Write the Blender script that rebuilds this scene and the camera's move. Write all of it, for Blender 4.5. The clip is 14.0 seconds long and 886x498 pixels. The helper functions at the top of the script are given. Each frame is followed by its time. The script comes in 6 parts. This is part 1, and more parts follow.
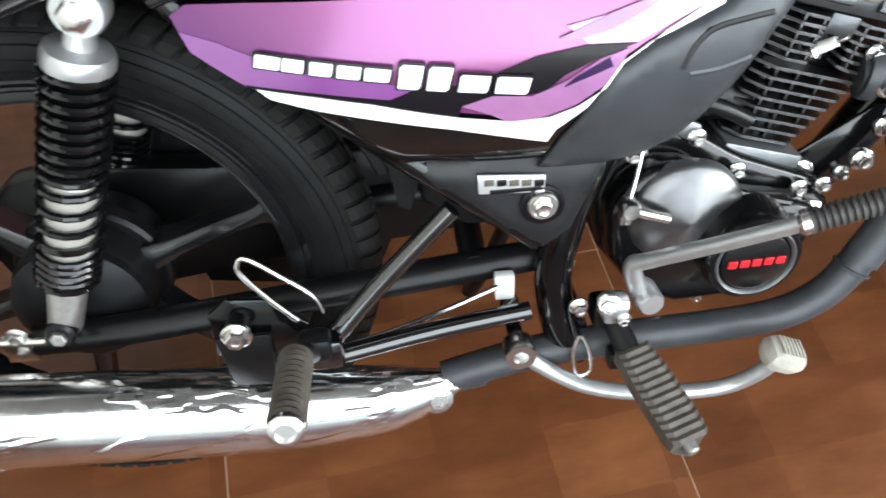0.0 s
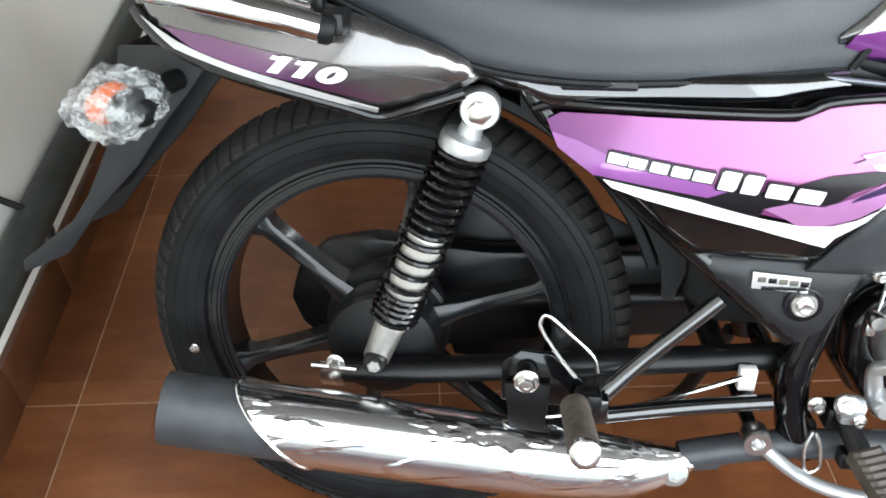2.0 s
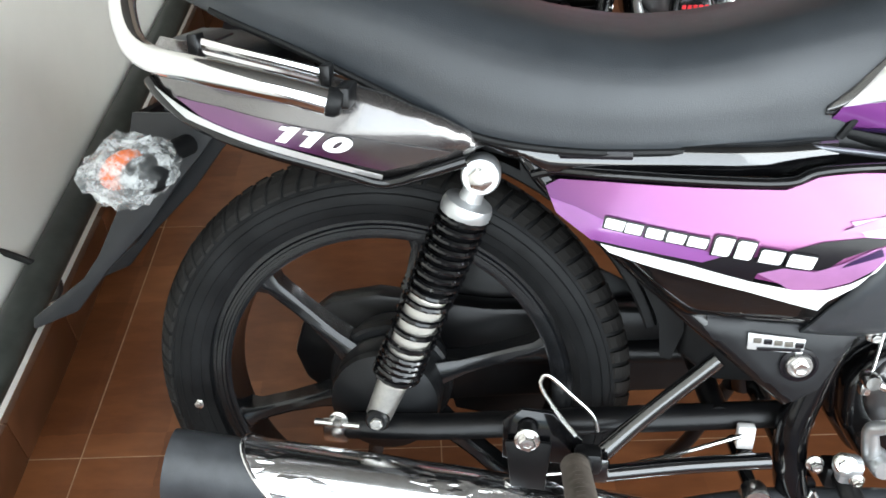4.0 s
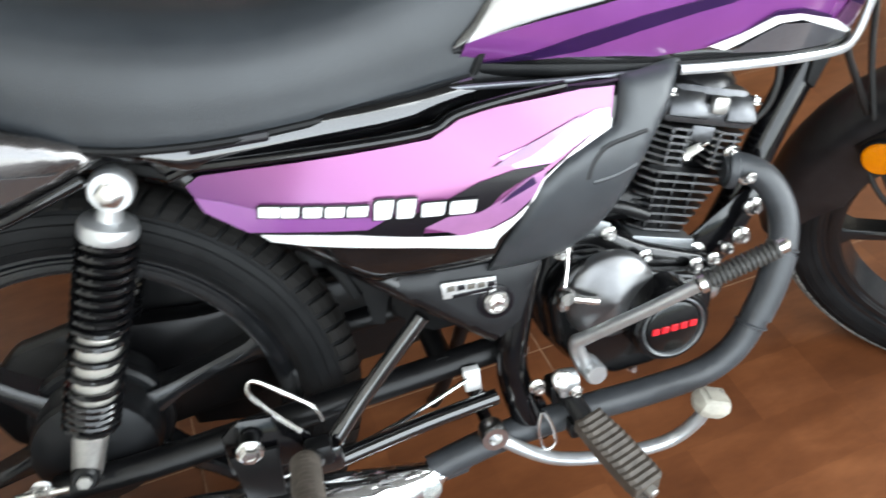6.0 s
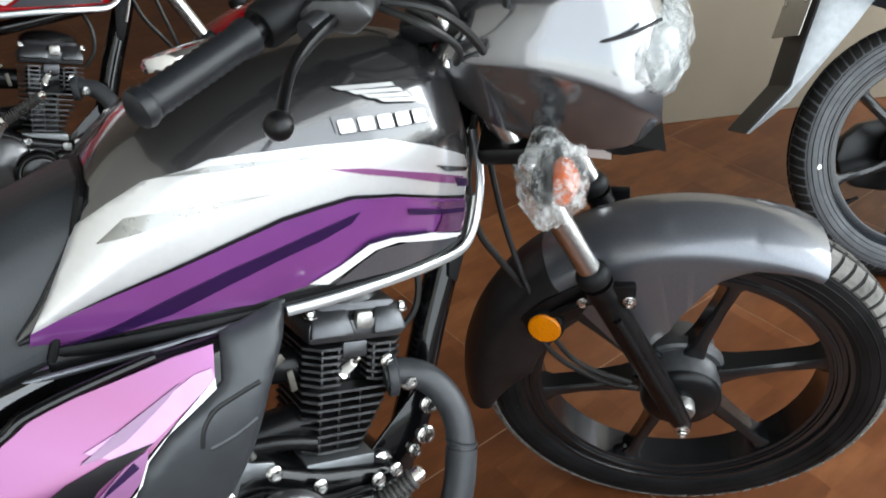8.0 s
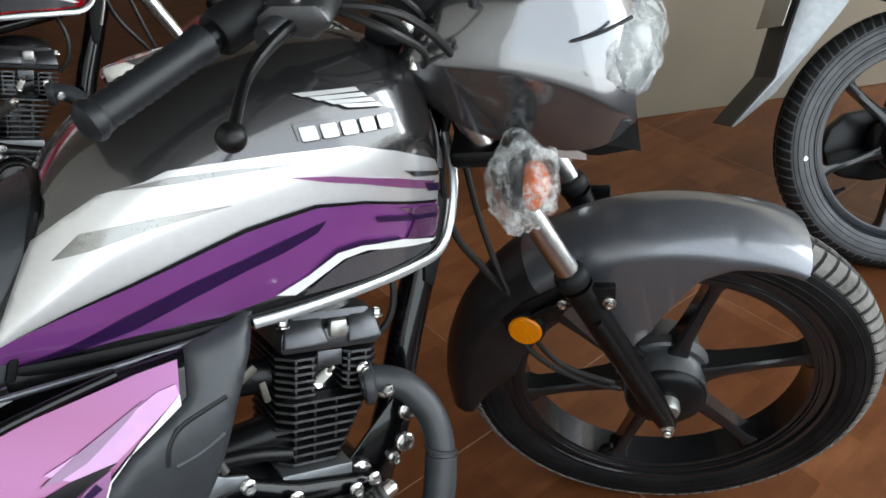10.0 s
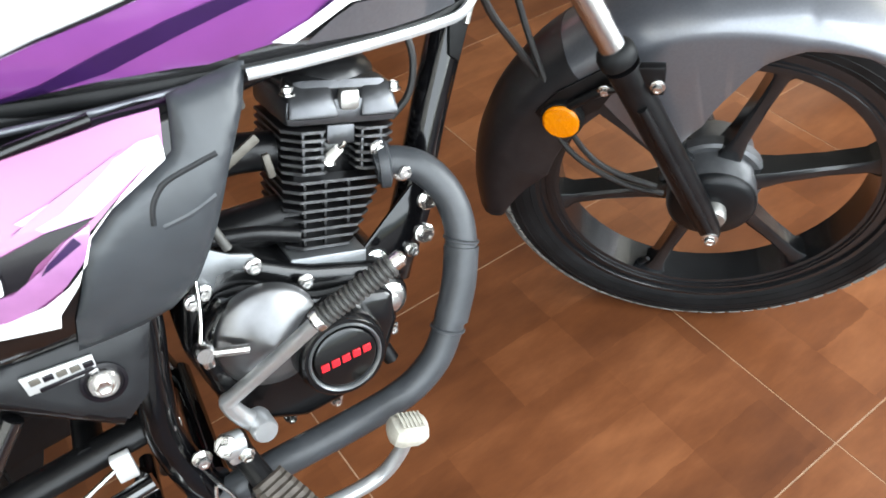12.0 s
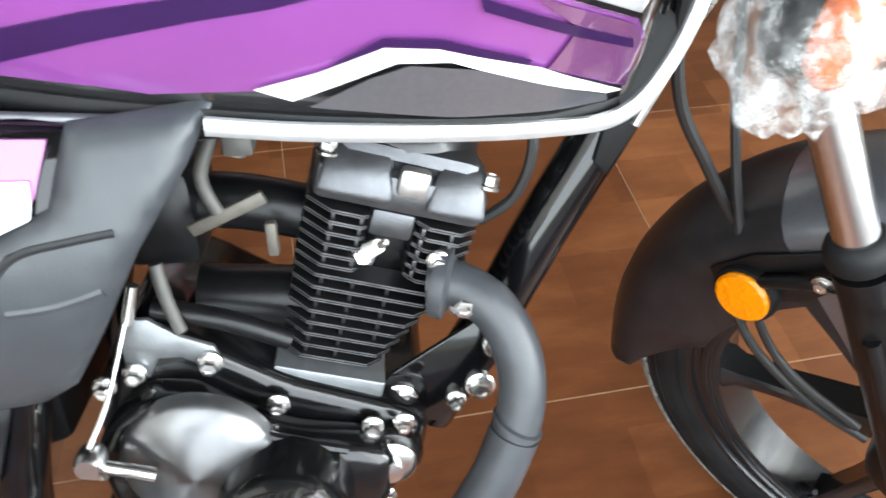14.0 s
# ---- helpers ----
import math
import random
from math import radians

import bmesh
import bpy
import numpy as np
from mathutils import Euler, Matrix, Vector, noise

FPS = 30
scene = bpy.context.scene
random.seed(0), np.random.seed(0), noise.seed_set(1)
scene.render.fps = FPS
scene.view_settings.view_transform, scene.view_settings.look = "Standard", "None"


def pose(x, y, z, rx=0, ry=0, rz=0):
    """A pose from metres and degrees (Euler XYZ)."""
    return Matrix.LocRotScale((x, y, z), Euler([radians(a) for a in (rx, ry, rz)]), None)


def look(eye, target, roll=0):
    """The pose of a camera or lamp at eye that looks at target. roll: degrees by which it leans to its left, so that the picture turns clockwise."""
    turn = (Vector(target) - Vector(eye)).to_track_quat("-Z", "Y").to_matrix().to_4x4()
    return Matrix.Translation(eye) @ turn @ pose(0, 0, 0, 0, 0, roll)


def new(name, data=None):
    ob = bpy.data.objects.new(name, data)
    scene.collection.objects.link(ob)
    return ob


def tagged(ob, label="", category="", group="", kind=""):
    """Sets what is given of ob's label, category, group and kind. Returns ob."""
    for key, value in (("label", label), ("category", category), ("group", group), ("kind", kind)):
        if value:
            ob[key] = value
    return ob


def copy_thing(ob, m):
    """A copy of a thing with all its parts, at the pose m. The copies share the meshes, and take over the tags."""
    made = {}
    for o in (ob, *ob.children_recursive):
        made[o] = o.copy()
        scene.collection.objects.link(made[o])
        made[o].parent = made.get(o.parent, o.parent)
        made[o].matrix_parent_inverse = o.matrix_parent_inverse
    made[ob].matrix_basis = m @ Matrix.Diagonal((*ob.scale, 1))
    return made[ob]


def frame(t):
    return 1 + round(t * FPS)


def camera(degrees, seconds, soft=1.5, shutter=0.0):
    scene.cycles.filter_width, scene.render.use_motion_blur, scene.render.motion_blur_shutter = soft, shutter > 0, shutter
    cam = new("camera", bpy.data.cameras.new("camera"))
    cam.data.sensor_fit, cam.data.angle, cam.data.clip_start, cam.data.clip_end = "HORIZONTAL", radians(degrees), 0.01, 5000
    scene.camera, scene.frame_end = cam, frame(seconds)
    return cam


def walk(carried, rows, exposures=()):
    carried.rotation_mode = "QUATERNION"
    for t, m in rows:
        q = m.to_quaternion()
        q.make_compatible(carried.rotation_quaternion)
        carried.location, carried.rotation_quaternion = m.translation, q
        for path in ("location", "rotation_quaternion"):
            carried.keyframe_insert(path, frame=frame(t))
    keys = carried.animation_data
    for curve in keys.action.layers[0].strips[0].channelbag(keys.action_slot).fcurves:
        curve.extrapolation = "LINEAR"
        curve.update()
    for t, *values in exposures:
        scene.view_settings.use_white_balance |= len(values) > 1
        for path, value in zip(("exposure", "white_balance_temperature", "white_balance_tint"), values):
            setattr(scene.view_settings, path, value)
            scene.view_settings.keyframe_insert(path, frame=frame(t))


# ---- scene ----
from mathutils.geometry import delaunay_2d_cdt

cam = camera(59.0, 14.0, soft=1.6, shutter=0.35)
PATH = [
    (0, (0.315, -0.405, 1.016), (0.412, 0.726, -0.631), 1.9),
    (0.5, (0.26, -0.458, 1.035), (0.284, 0.735, -0.569), 0.3),
    (1, (0.201, -0.539, 1.047), (0.22, 0.704, -0.52), 1.5),
    (1.5, (0.17, -0.564, 1.068), (0.083, 0.781, -0.41), 0.4),
    (2, (0.136, -0.573, 1.086), (-0.05, 0.84, -0.317), -0.0),
    (2.5, (0.126, -0.575, 1.096), (-0.072, 0.892, -0.249), 0.5),
    (2.7, (0.123, -0.576, 1.104), (-0.088, 0.914, -0.213), 0.3),
    (4.8, (0.152, -0.567, 1.116), (-0.013, 0.905, -0.227), -1.2),
    (5, (0.158, -0.561, 1.111), (0.059, 0.908, -0.242), -0.6),
    (5.5, (0.201, -0.545, 1.102), (0.282, 0.883, -0.297), -0.6),
    (6, (0.259, -0.515, 1.103), (0.574, 0.866, -0.309), 0.2),
    (6.5, (0.345, -0.483, 1.109), (0.812, 0.891, -0.266), -0.8),
    (7, (0.414, -0.464, 1.115), (1.016, 0.899, -0.219), -0.8),
    (7.5, (0.453, -0.479, 1.133), (1.204, 0.888, -0.117), -0.1),
    (8, (0.475, -0.492, 1.162), (1.29, 0.935, 0.022), 0.5),
    (8.2, (0.478, -0.495, 1.165), (1.302, 0.95, 0.055), 0.5),
    (10.3, (0.508, -0.486, 1.162), (1.323, 0.91, -0.015), -0.9),
    (10.5, (0.507, -0.489, 1.151), (1.303, 0.868, -0.085), -0.9),
    (11, (0.506, -0.495, 1.126), (1.271, 0.785, -0.206), 0.1),
    (11.5, (0.513, -0.492, 1.104), (1.173, 0.729, -0.336), -1.4),
    (12, (0.536, -0.479, 1.049), (1.135, 0.765, -0.398), -1.6),
    (12.5, (0.566, -0.443, 0.987), (1.053, 0.816, -0.488), 1.3),
    (13, (0.618, -0.314, 0.931), (1.056, 0.978, -0.531), 2.2),
    (13.2, (0.63, -0.26, 0.932), (1.121, 1.045, -0.502), 3.3),
    (13.5, (0.663, -0.226, 0.946), (0.922, 1.082, -0.544), 0.5),
    (13.8, (0.707, -0.231, 0.948), (0.817, 1.106, -0.536), 1.4),
    (14, (0.731, -0.233, 0.943), (0.841, 1.11, -0.535), 3.5),
]
EXPOSURES = [(0, 0.96), (1, 0.96), (2, 1.12), (2.5, 1.14), (5, 1.12), (5.5, 1.00), (6.5, 0.95), (7, 0.56), (7.5, 0.44), (8, 0.36), (10.5, -0.01), (11, 0.29), (11.5, 0.56), (12, 1.29), (12.5, 1.48), (13, 1.75), (13.5, 1.42), (14, 1.54)]
walk(cam, [(t, look(eye, target, roll)) for t, eye, target, roll in PATH], EXPOSURES)

# ---- world, light ----
TILE_TURN = 9.75           # degrees by which the floor grid is turned against the motorcycle
ROOM = pose(0, 0, 0, 0, 0, TILE_TURN)
world = bpy.data.worlds.new("world")
scene.world = world
world.use_nodes = True
wn = world.node_tree
sky = wn.nodes.new("ShaderNodeTexSky")
sky.sky_type, sky.sun_disc, sky.sun_elevation, sky.sun_rotation = "NISHITA", False, radians(52), radians(-80)
wn.nodes["Background"].inputs["Strength"].default_value = 0.12
wn.links.new(sky.outputs[0], wn.nodes["Background"].inputs["Color"])
sun = new("sun", bpy.data.lights.new("sun", "SUN"))
sun.data.energy, sun.data.angle, sun.data.color = 3.0, radians(0.6), (1.0, 0.95, 0.88)
sun.matrix_world = pose(0, 0, 6, 38, 0, -100)


def window_lamp(name, m, w, h, power, colour):
    ob = new(name, bpy.data.lights.new(name, "AREA"))
    ob.data.shape, ob.data.size, ob.data.size_y = "RECTANGLE", w, h
    ob.data.energy, ob.data.color = power, colour
    ob.matrix_world = ROOM @ m
    return ob


# daylight of the shop front's wide opening
window_lamp("daylight_front", pose(4.25, -1.5, 1.75, 90, 0, 0), 2.5, 2.3, 172, (0.92, 0.985, 0.995))
window_lamp("daylight_front_middle", pose(2.05, -1.5, 1.75, 90, 0, 0), 1.9, 2.3, 52, (0.92, 0.985, 0.995))
window_lamp("daylight_front_rear", pose(0.25, -1.5, 1.75, 90, 0, 0), 1.7, 2.3, 30, (0.92, 0.985, 0.995))
scene.view_settings.exposure = 0.6

# ---- materials ----


def nodes(name):
    m = bpy.data.materials.new(name)
    m.use_nodes = True
    return m, m.node_tree, m.node_tree.nodes["Principled BSDF"]


def ramp(nt, fac, stops):
    r = nt.nodes.new("ShaderNodeValToRGB")
    while len(r.color_ramp.elements) < len(stops):
        r.color_ramp.elements.new(0.5)
    for e, (at, col) in zip(r.color_ramp.elements, stops):
        e.position, e.color = at, (*col, 1)
    nt.links.new(fac, r.inputs[0])
    return r.outputs[0]


def noise_of(nt, scale, detail=4, rough=0.6, where="Object", stretch=None):
    tc = nt.nodes.new("ShaderNodeTexCoord")
    src = tc.outputs[where]
    if stretch:
        mp = nt.nodes.new("ShaderNodeMapping")
        mp.inputs["Scale"].default_value = stretch
        nt.links.new(src, mp.inputs[0])
        src = mp.outputs[0]
    n = nt.nodes.new("ShaderNodeTexNoise")
    n.inputs["Scale"].default_value, n.inputs["Detail"].default_value, n.inputs["Roughness"].default_value = scale, detail, rough
    nt.links.new(src, n.inputs["Vector"])
    return n.outputs["Fac"]


def bump_of(nt, bs, height, strength, distance):
    b = nt.nodes.new("ShaderNodeBump")
    b.inputs["Strength"].default_value, b.inputs["Distance"].default_value = strength, distance
    nt.links.new(height, b.inputs["Height"])
    nt.links.new(b.outputs[0], bs.inputs["Normal"])


def mat(name, colour, rough=0.5, metal=0.0, vary=0.18, scale=30.0, grain=0.0, grain_scale=400.0, coat=0.0, dust=0.0, rough_vary=0.15, spec=0.5):
    """A surface with slow blotches, fine grain relief, uneven gloss and a little pale dust."""
    m, nt, bs = nodes(name)
    slow = noise_of(nt, scale)
    lo = tuple(c * (1 - vary) for c in colour)
    hi = tuple(min(1, c * (1 + vary) + dust) for c in colour)
    nt.links.new(ramp(nt, slow, [(0.3, lo), (0.7, hi)]), bs.inputs["Base Color"])
    r = nt.nodes.new("ShaderNodeMapRange")
    r.inputs["To Min"].default_value, r.inputs["To Max"].default_value = max(0.02, rough * (1 - rough_vary)), min(1, rough * (1 + rough_vary))
    nt.links.new(noise_of(nt, scale * 4, 6), r.inputs["Value"])
    nt.links.new(r.outputs[0], bs.inputs["Roughness"])
    bs.inputs["Metallic"].default_value = metal
    bs.inputs["Specular IOR Level"].default_value = spec
    bs.inputs["Coat Weight"].default_value, bs.inputs["Coat Roughness"].default_value = coat, 0.06
    if coat >= 0.9:
        bs.inputs["Coat IOR"].default_value = 1.75
    if grain:
        bump_of(nt, bs, noise_of(nt, grain_scale, 3), grain, 0.0006)
    return m


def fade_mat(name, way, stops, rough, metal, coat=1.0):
    """A film whose colour, print or painted-in sheen, fades along one direction of the bodywork."""
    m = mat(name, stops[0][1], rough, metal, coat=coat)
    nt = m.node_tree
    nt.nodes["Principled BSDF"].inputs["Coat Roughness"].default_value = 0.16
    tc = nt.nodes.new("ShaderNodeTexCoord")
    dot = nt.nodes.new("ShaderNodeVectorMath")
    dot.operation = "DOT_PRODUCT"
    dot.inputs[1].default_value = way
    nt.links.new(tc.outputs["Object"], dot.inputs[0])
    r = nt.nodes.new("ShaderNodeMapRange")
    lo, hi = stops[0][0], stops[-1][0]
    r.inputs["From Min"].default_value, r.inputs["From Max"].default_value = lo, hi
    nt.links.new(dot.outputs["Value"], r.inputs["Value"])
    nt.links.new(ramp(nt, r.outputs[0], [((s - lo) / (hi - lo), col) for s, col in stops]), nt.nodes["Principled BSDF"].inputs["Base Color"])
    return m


M = {}
M["black_gloss"] = mat("black_gloss_paint", (0.0025, 0.0025, 0.003), 0.12, vary=0.3, coat=0.4, dust=0.001, spec=0.32)
M["black_shine"] = mat("black_enamel", (0.0025, 0.0025, 0.003), 0.12, vary=0.3, coat=0.95, dust=0.001)
M["black_satin"] = mat("black_satin_paint", (0.0035, 0.0035, 0.004), 0.32, vary=0.3, grain=0.12, dust=0.002, spec=0.3)
M["black_plastic"] = mat("black_plastic", (0.0042, 0.0045, 0.005), 0.5, vary=0.25, grain=0.3, grain_scale=900, dust=0.002, spec=0.22)
M["grey_plastic"] = mat("dark_grey_plastic", (0.031, 0.035, 0.040), 0.38, vary=0.1, grain=0.25, grain_scale=1200, dust=0.002)
M["lower_plastic"] = mat("charcoal_plastic", (0.007, 0.0078, 0.0095), 0.45, vary=0.12, grain=0.25, grain_scale=1200, dust=0.002, spec=0.4)
M["grip"] = mat("grip_rubber", (0.009, 0.0105, 0.013), 0.42, vary=0.2, scale=50, grain=0.3)
M["seat"] = mat("seat_vinyl", (0.021, 0.0245, 0.029), 0.40, vary=0.12, scale=14, grain=0.5, grain_scale=700, dust=0.003)
M["rubber"] = mat("tyre_rubber", (0.0050, 0.0054, 0.006), 0.50, vary=0.4, scale=18, grain=0.4, grain_scale=500, dust=0.005, spec=0.17)
# black rubber with the daylight on its sidewall put into a grey base colour
M["tyre_lit"] = mat("daylit_sidewall_rubber", (0.085, 0.090, 0.098), 0.55, vary=0.25, scale=22, grain=0.4, grain_scale=500, dust=0.012, spec=0.35)
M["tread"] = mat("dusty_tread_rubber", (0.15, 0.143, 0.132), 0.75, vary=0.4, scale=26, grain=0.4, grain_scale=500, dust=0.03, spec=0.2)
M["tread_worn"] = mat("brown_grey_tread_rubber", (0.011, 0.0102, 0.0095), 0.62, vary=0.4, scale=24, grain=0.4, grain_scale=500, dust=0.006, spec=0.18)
M["peg_rubber"] = mat("peg_rubber", (0.056, 0.044, 0.034), 0.6, vary=0.3, scale=60, grain=0.4, dust=0.02)
M["chrome"] = mat("chrome", (0.82, 0.82, 0.83), 0.07, metal=1.0, vary=0.04, scale=40, rough_vary=0.5)
M["wrapped_chrome"] = mat("chrome_under_film", (0.88, 0.88, 0.89), 0.16, metal=1.0, vary=0.06, scale=20, rough_vary=0.6)
M["steel"] = mat("zinc_steel", (0.72, 0.71, 0.69), 0.24, metal=1.0, vary=0.05, scale=40)
M["silver"] = mat("silver_paint", (0.50, 0.51, 0.52), 0.30, metal=0.75, vary=0.08, scale=60)
M["dull_alu"] = mat("cast_aluminium", (0.42, 0.41, 0.39), 0.42, metal=0.9, vary=0.15, scale=90, grain=0.3)
M["case_black"] = mat("crankcase_black", (0.0038, 0.0038, 0.0042), 0.22, metal=0.1, vary=0.3, scale=50, coat=0.35, spec=0.4)
M["fin_black"] = mat("cylinder_black", (0.012, 0.012, 0.013), 0.34, metal=0.2, vary=0.3, scale=80, coat=0.2)
# paler rim of the black fins: the light their edges catch, as colour
M["fin_edge"] = mat("lit_fin_edge", (0.15, 0.15, 0.155), 0.30, metal=0.7, vary=0.35, scale=70, grain=0.3)
M["cast_alu"] = mat("dull_cast_plate", (0.24, 0.25, 0.26), 0.42, metal=0.8, vary=0.12, scale=60, grain=0.3)
M["cast_black"] = mat("cast_cover_black", (0.088, 0.090, 0.096), 0.33, metal=0.78, vary=0.15, scale=60, grain=0.4, grain_scale=600, coat=0.1)
M["pipe"] = mat("exhaust_black", (0.034, 0.037, 0.042), 0.42, vary=0.18, scale=35, grain=0.25, dust=0.006)
M["rim"] = mat("alloy_black", (0.007, 0.0075, 0.0085), 0.24, vary=0.25, scale=40, coat=0.3, spec=0.42)
M["tank"] = mat("charcoal_metallic_paint", (0.075, 0.074, 0.077), 0.26, metal=0.82, vary=0.04, scale=300, coat=1.0)
M["fender"] = mat("dark_grey_metallic_paint", (0.145, 0.152, 0.172), 0.36, metal=0.7, vary=0.06, scale=300, coat=0.8)
M["guard_black"] = mat("dark_brown_black_plastic", (0.011, 0.010, 0.011), 0.33, vary=0.2, scale=60, dust=0.003, spec=0.4)
M["tail"] = mat("warm_grey_metallic_paint", (0.115, 0.108, 0.108), 0.27, metal=0.85, vary=0.05, scale=300, coat=1.0)
M["cowl"] = mat("silver_grey_metallic_paint", (0.145, 0.147, 0.157), 0.19, metal=0.85, vary=0.05, scale=300, coat=1.0)
M["purple"] = mat("purple_pearl", (0.235, 0.06, 0.275), 0.24, metal=0.35, vary=0.12, scale=7, coat=1.0)
# purple fading to pink; the paler middle stop paints in a reflection
M["pink"] = fade_mat("purple_pearl_with_sheen", (1.0, 0, 1.2), [(0.94, (0.13, 0.028, 0.15)), (1.06, (0.215, 0.050, 0.18)), (1.20, (0.30, 0.095, 0.235)), (1.28, (0.275, 0.078, 0.20)), (1.36, (0.28, 0.088, 0.24))], 0.24, 0.45, 0.7)
M["tail_fade"] = fade_mat("purple_fading_to_grey", (0.45, 0, 1.0), [(0.650, (0.125, 0.026, 0.125)), (0.664, (0.115, 0.03, 0.115)), (0.688, (0.115, 0.108, 0.108))], 0.26, 0.75)
M["damper"] = mat("satin_silver_damper", (0.50, 0.48, 0.44), 0.34, metal=0.4, vary=0.1, scale=60)
M["mauve"] = mat("mauve_pearl", (0.42, 0.185, 0.40), 0.25, metal=0.35, vary=0.1, scale=25, coat=1.0)
M["plum"] = mat("dark_mauve_film", (0.16, 0.055, 0.15), 0.25, metal=0.35, vary=0.1, scale=25, coat=1.0)
M["tank_pale"] = mat("mid_grey_metallic_film", (0.30, 0.30, 0.29), 0.28, metal=0.6, vary=0.05, scale=18, coat=1.0)
M["silver_field"] = mat("silver_film", (0.74, 0.74, 0.75), 0.3, metal=0.55, vary=0.03, scale=120, coat=1.0)
M["pad"] = mat("pale_pad_rubber", (0.38, 0.36, 0.31), 0.55, vary=0.15, scale=90, grain=0.3)
M["kick_rubber"] = mat("kick_rubber", (0.040, 0.039, 0.037), 0.5, vary=0.2, scale=60)
M["violet_dark"] = mat("dark_violet_film", (0.020, 0.006, 0.042), 0.3, vary=0.1, coat=0.2, spec=0.3)
M["white"] = mat("white_film", (0.80, 0.80, 0.80), 0.25, vary=0.03, coat=0.6)
M["pale"] = mat("silver_film", (0.55, 0.55, 0.55), 0.3, metal=0.4, vary=0.04, coat=0.6)
M["plate"] = mat("pale_grey_plate", (0.45, 0.43, 0.38), 0.35, vary=0.05, scale=30)
M["ink"] = mat("black_film", (0.006, 0.005, 0.007), 0.25, vary=0.1, coat=0.1, spec=0.3)
M["red"] = mat("red_enamel", (0.62, 0.012, 0.02), 0.35, vary=0.06)
M["red_paint"] = mat("red_tank_paint", (0.42, 0.006, 0.012), 0.2, vary=0.08, coat=1.0)
M["ceramic"] = mat("spark_plug_ceramic", (0.82, 0.80, 0.74), 0.25, vary=0.04)
M["hub"] = mat("hub_grey", (0.008, 0.0085, 0.0095), 0.34, metal=0.3, vary=0.15, grain=0.2, spec=0.3)
M["hub_alu"] = mat("grey_cast_hub", (0.10, 0.102, 0.108), 0.42, metal=0.6, vary=0.15, scale=70, grain=0.3)


def lens_mat(name, colour):
    m, nt, bs = nodes(name)
    bs.inputs["Base Color"].default_value = (*colour, 1)
    bs.inputs["Roughness"].default_value = 0.12
    bs.inputs["Transmission Weight"].default_value = 0.35
    vor = nt.nodes.new("ShaderNodeTexVoronoi")
    vor.inputs["Scale"].default_value = 260
    tc = nt.nodes.new("ShaderNodeTexCoord")
    nt.links.new(tc.outputs["Object"], vor.inputs["Vector"])
    bump_of(nt, bs, vor.outputs["Distance"], 0.8, 0.001)
    return m


M["amber"] = lens_mat("amber_lens", (1.0, 0.30, 0.0))
M["orange"] = lens_mat("orange_lens", (0.85, 0.16, 0.02))
M["red_lens"] = lens_mat("red_lens", (0.5, 0.01, 0.01))


def film_mat():
    """Crumpled clear wrapping film: mostly see-through, with glossy creases."""
    m, nt, bs = nodes("clear_wrap")
    bs.inputs["Base Color"].default_value = (0.85, 0.88, 0.88, 1)
    bs.inputs["Roughness"].default_value = 0.12
    bs.inputs["Specular IOR Level"].default_value = 0.9
    nt.links.new(ramp(nt, noise_of(nt, 45, 5, 0.7), [(0.43, (0.05,) * 3), (0.64, (0.62,) * 3)]), bs.inputs["Alpha"])
    bump_of(nt, bs, noise_of(nt, 60, 6, 0.75), 1.0, 0.012)
    return m


M["wrap"] = film_mat()


def brushed():
    """Turned dark metal: its gloss runs in rays from the middle."""
    m, nt, bs = nodes("turned_dark_metal")
    nt.links.new(ramp(nt, noise_of(nt, 60), [(0.3, (0.18, 0.18, 0.185)), (0.7, (0.21, 0.21, 0.215))]), bs.inputs["Base Color"])
    bs.inputs["Metallic"].default_value, bs.inputs["Roughness"].default_value, bs.inputs["Anisotropic"].default_value = 0.95, 0.32, 0.8
    bs.inputs["Anisotropic Rotation"].default_value = 0.25
    tan = nt.nodes.new("ShaderNodeTangent")
    tan.direction_type, tan.axis = "RADIAL", "Y"
    nt.links.new(tan.outputs[0], bs.inputs["Tangent"])
    return m


M["brushed"] = brushed()


def glass_mat():
    m, nt, bs = nodes("lamp_glass")
    bs.inputs["Base Color"].default_value = (0.8, 0.85, 0.86, 1)
    bs.inputs["Roughness"].default_value = 0.1
    bs.inputs["Transmission Weight"].default_value = 0.7
    bump_of(nt, bs, noise_of(nt, 30, 3), 0.5, 0.004)
    return m


M["lamp_glass"] = glass_mat()


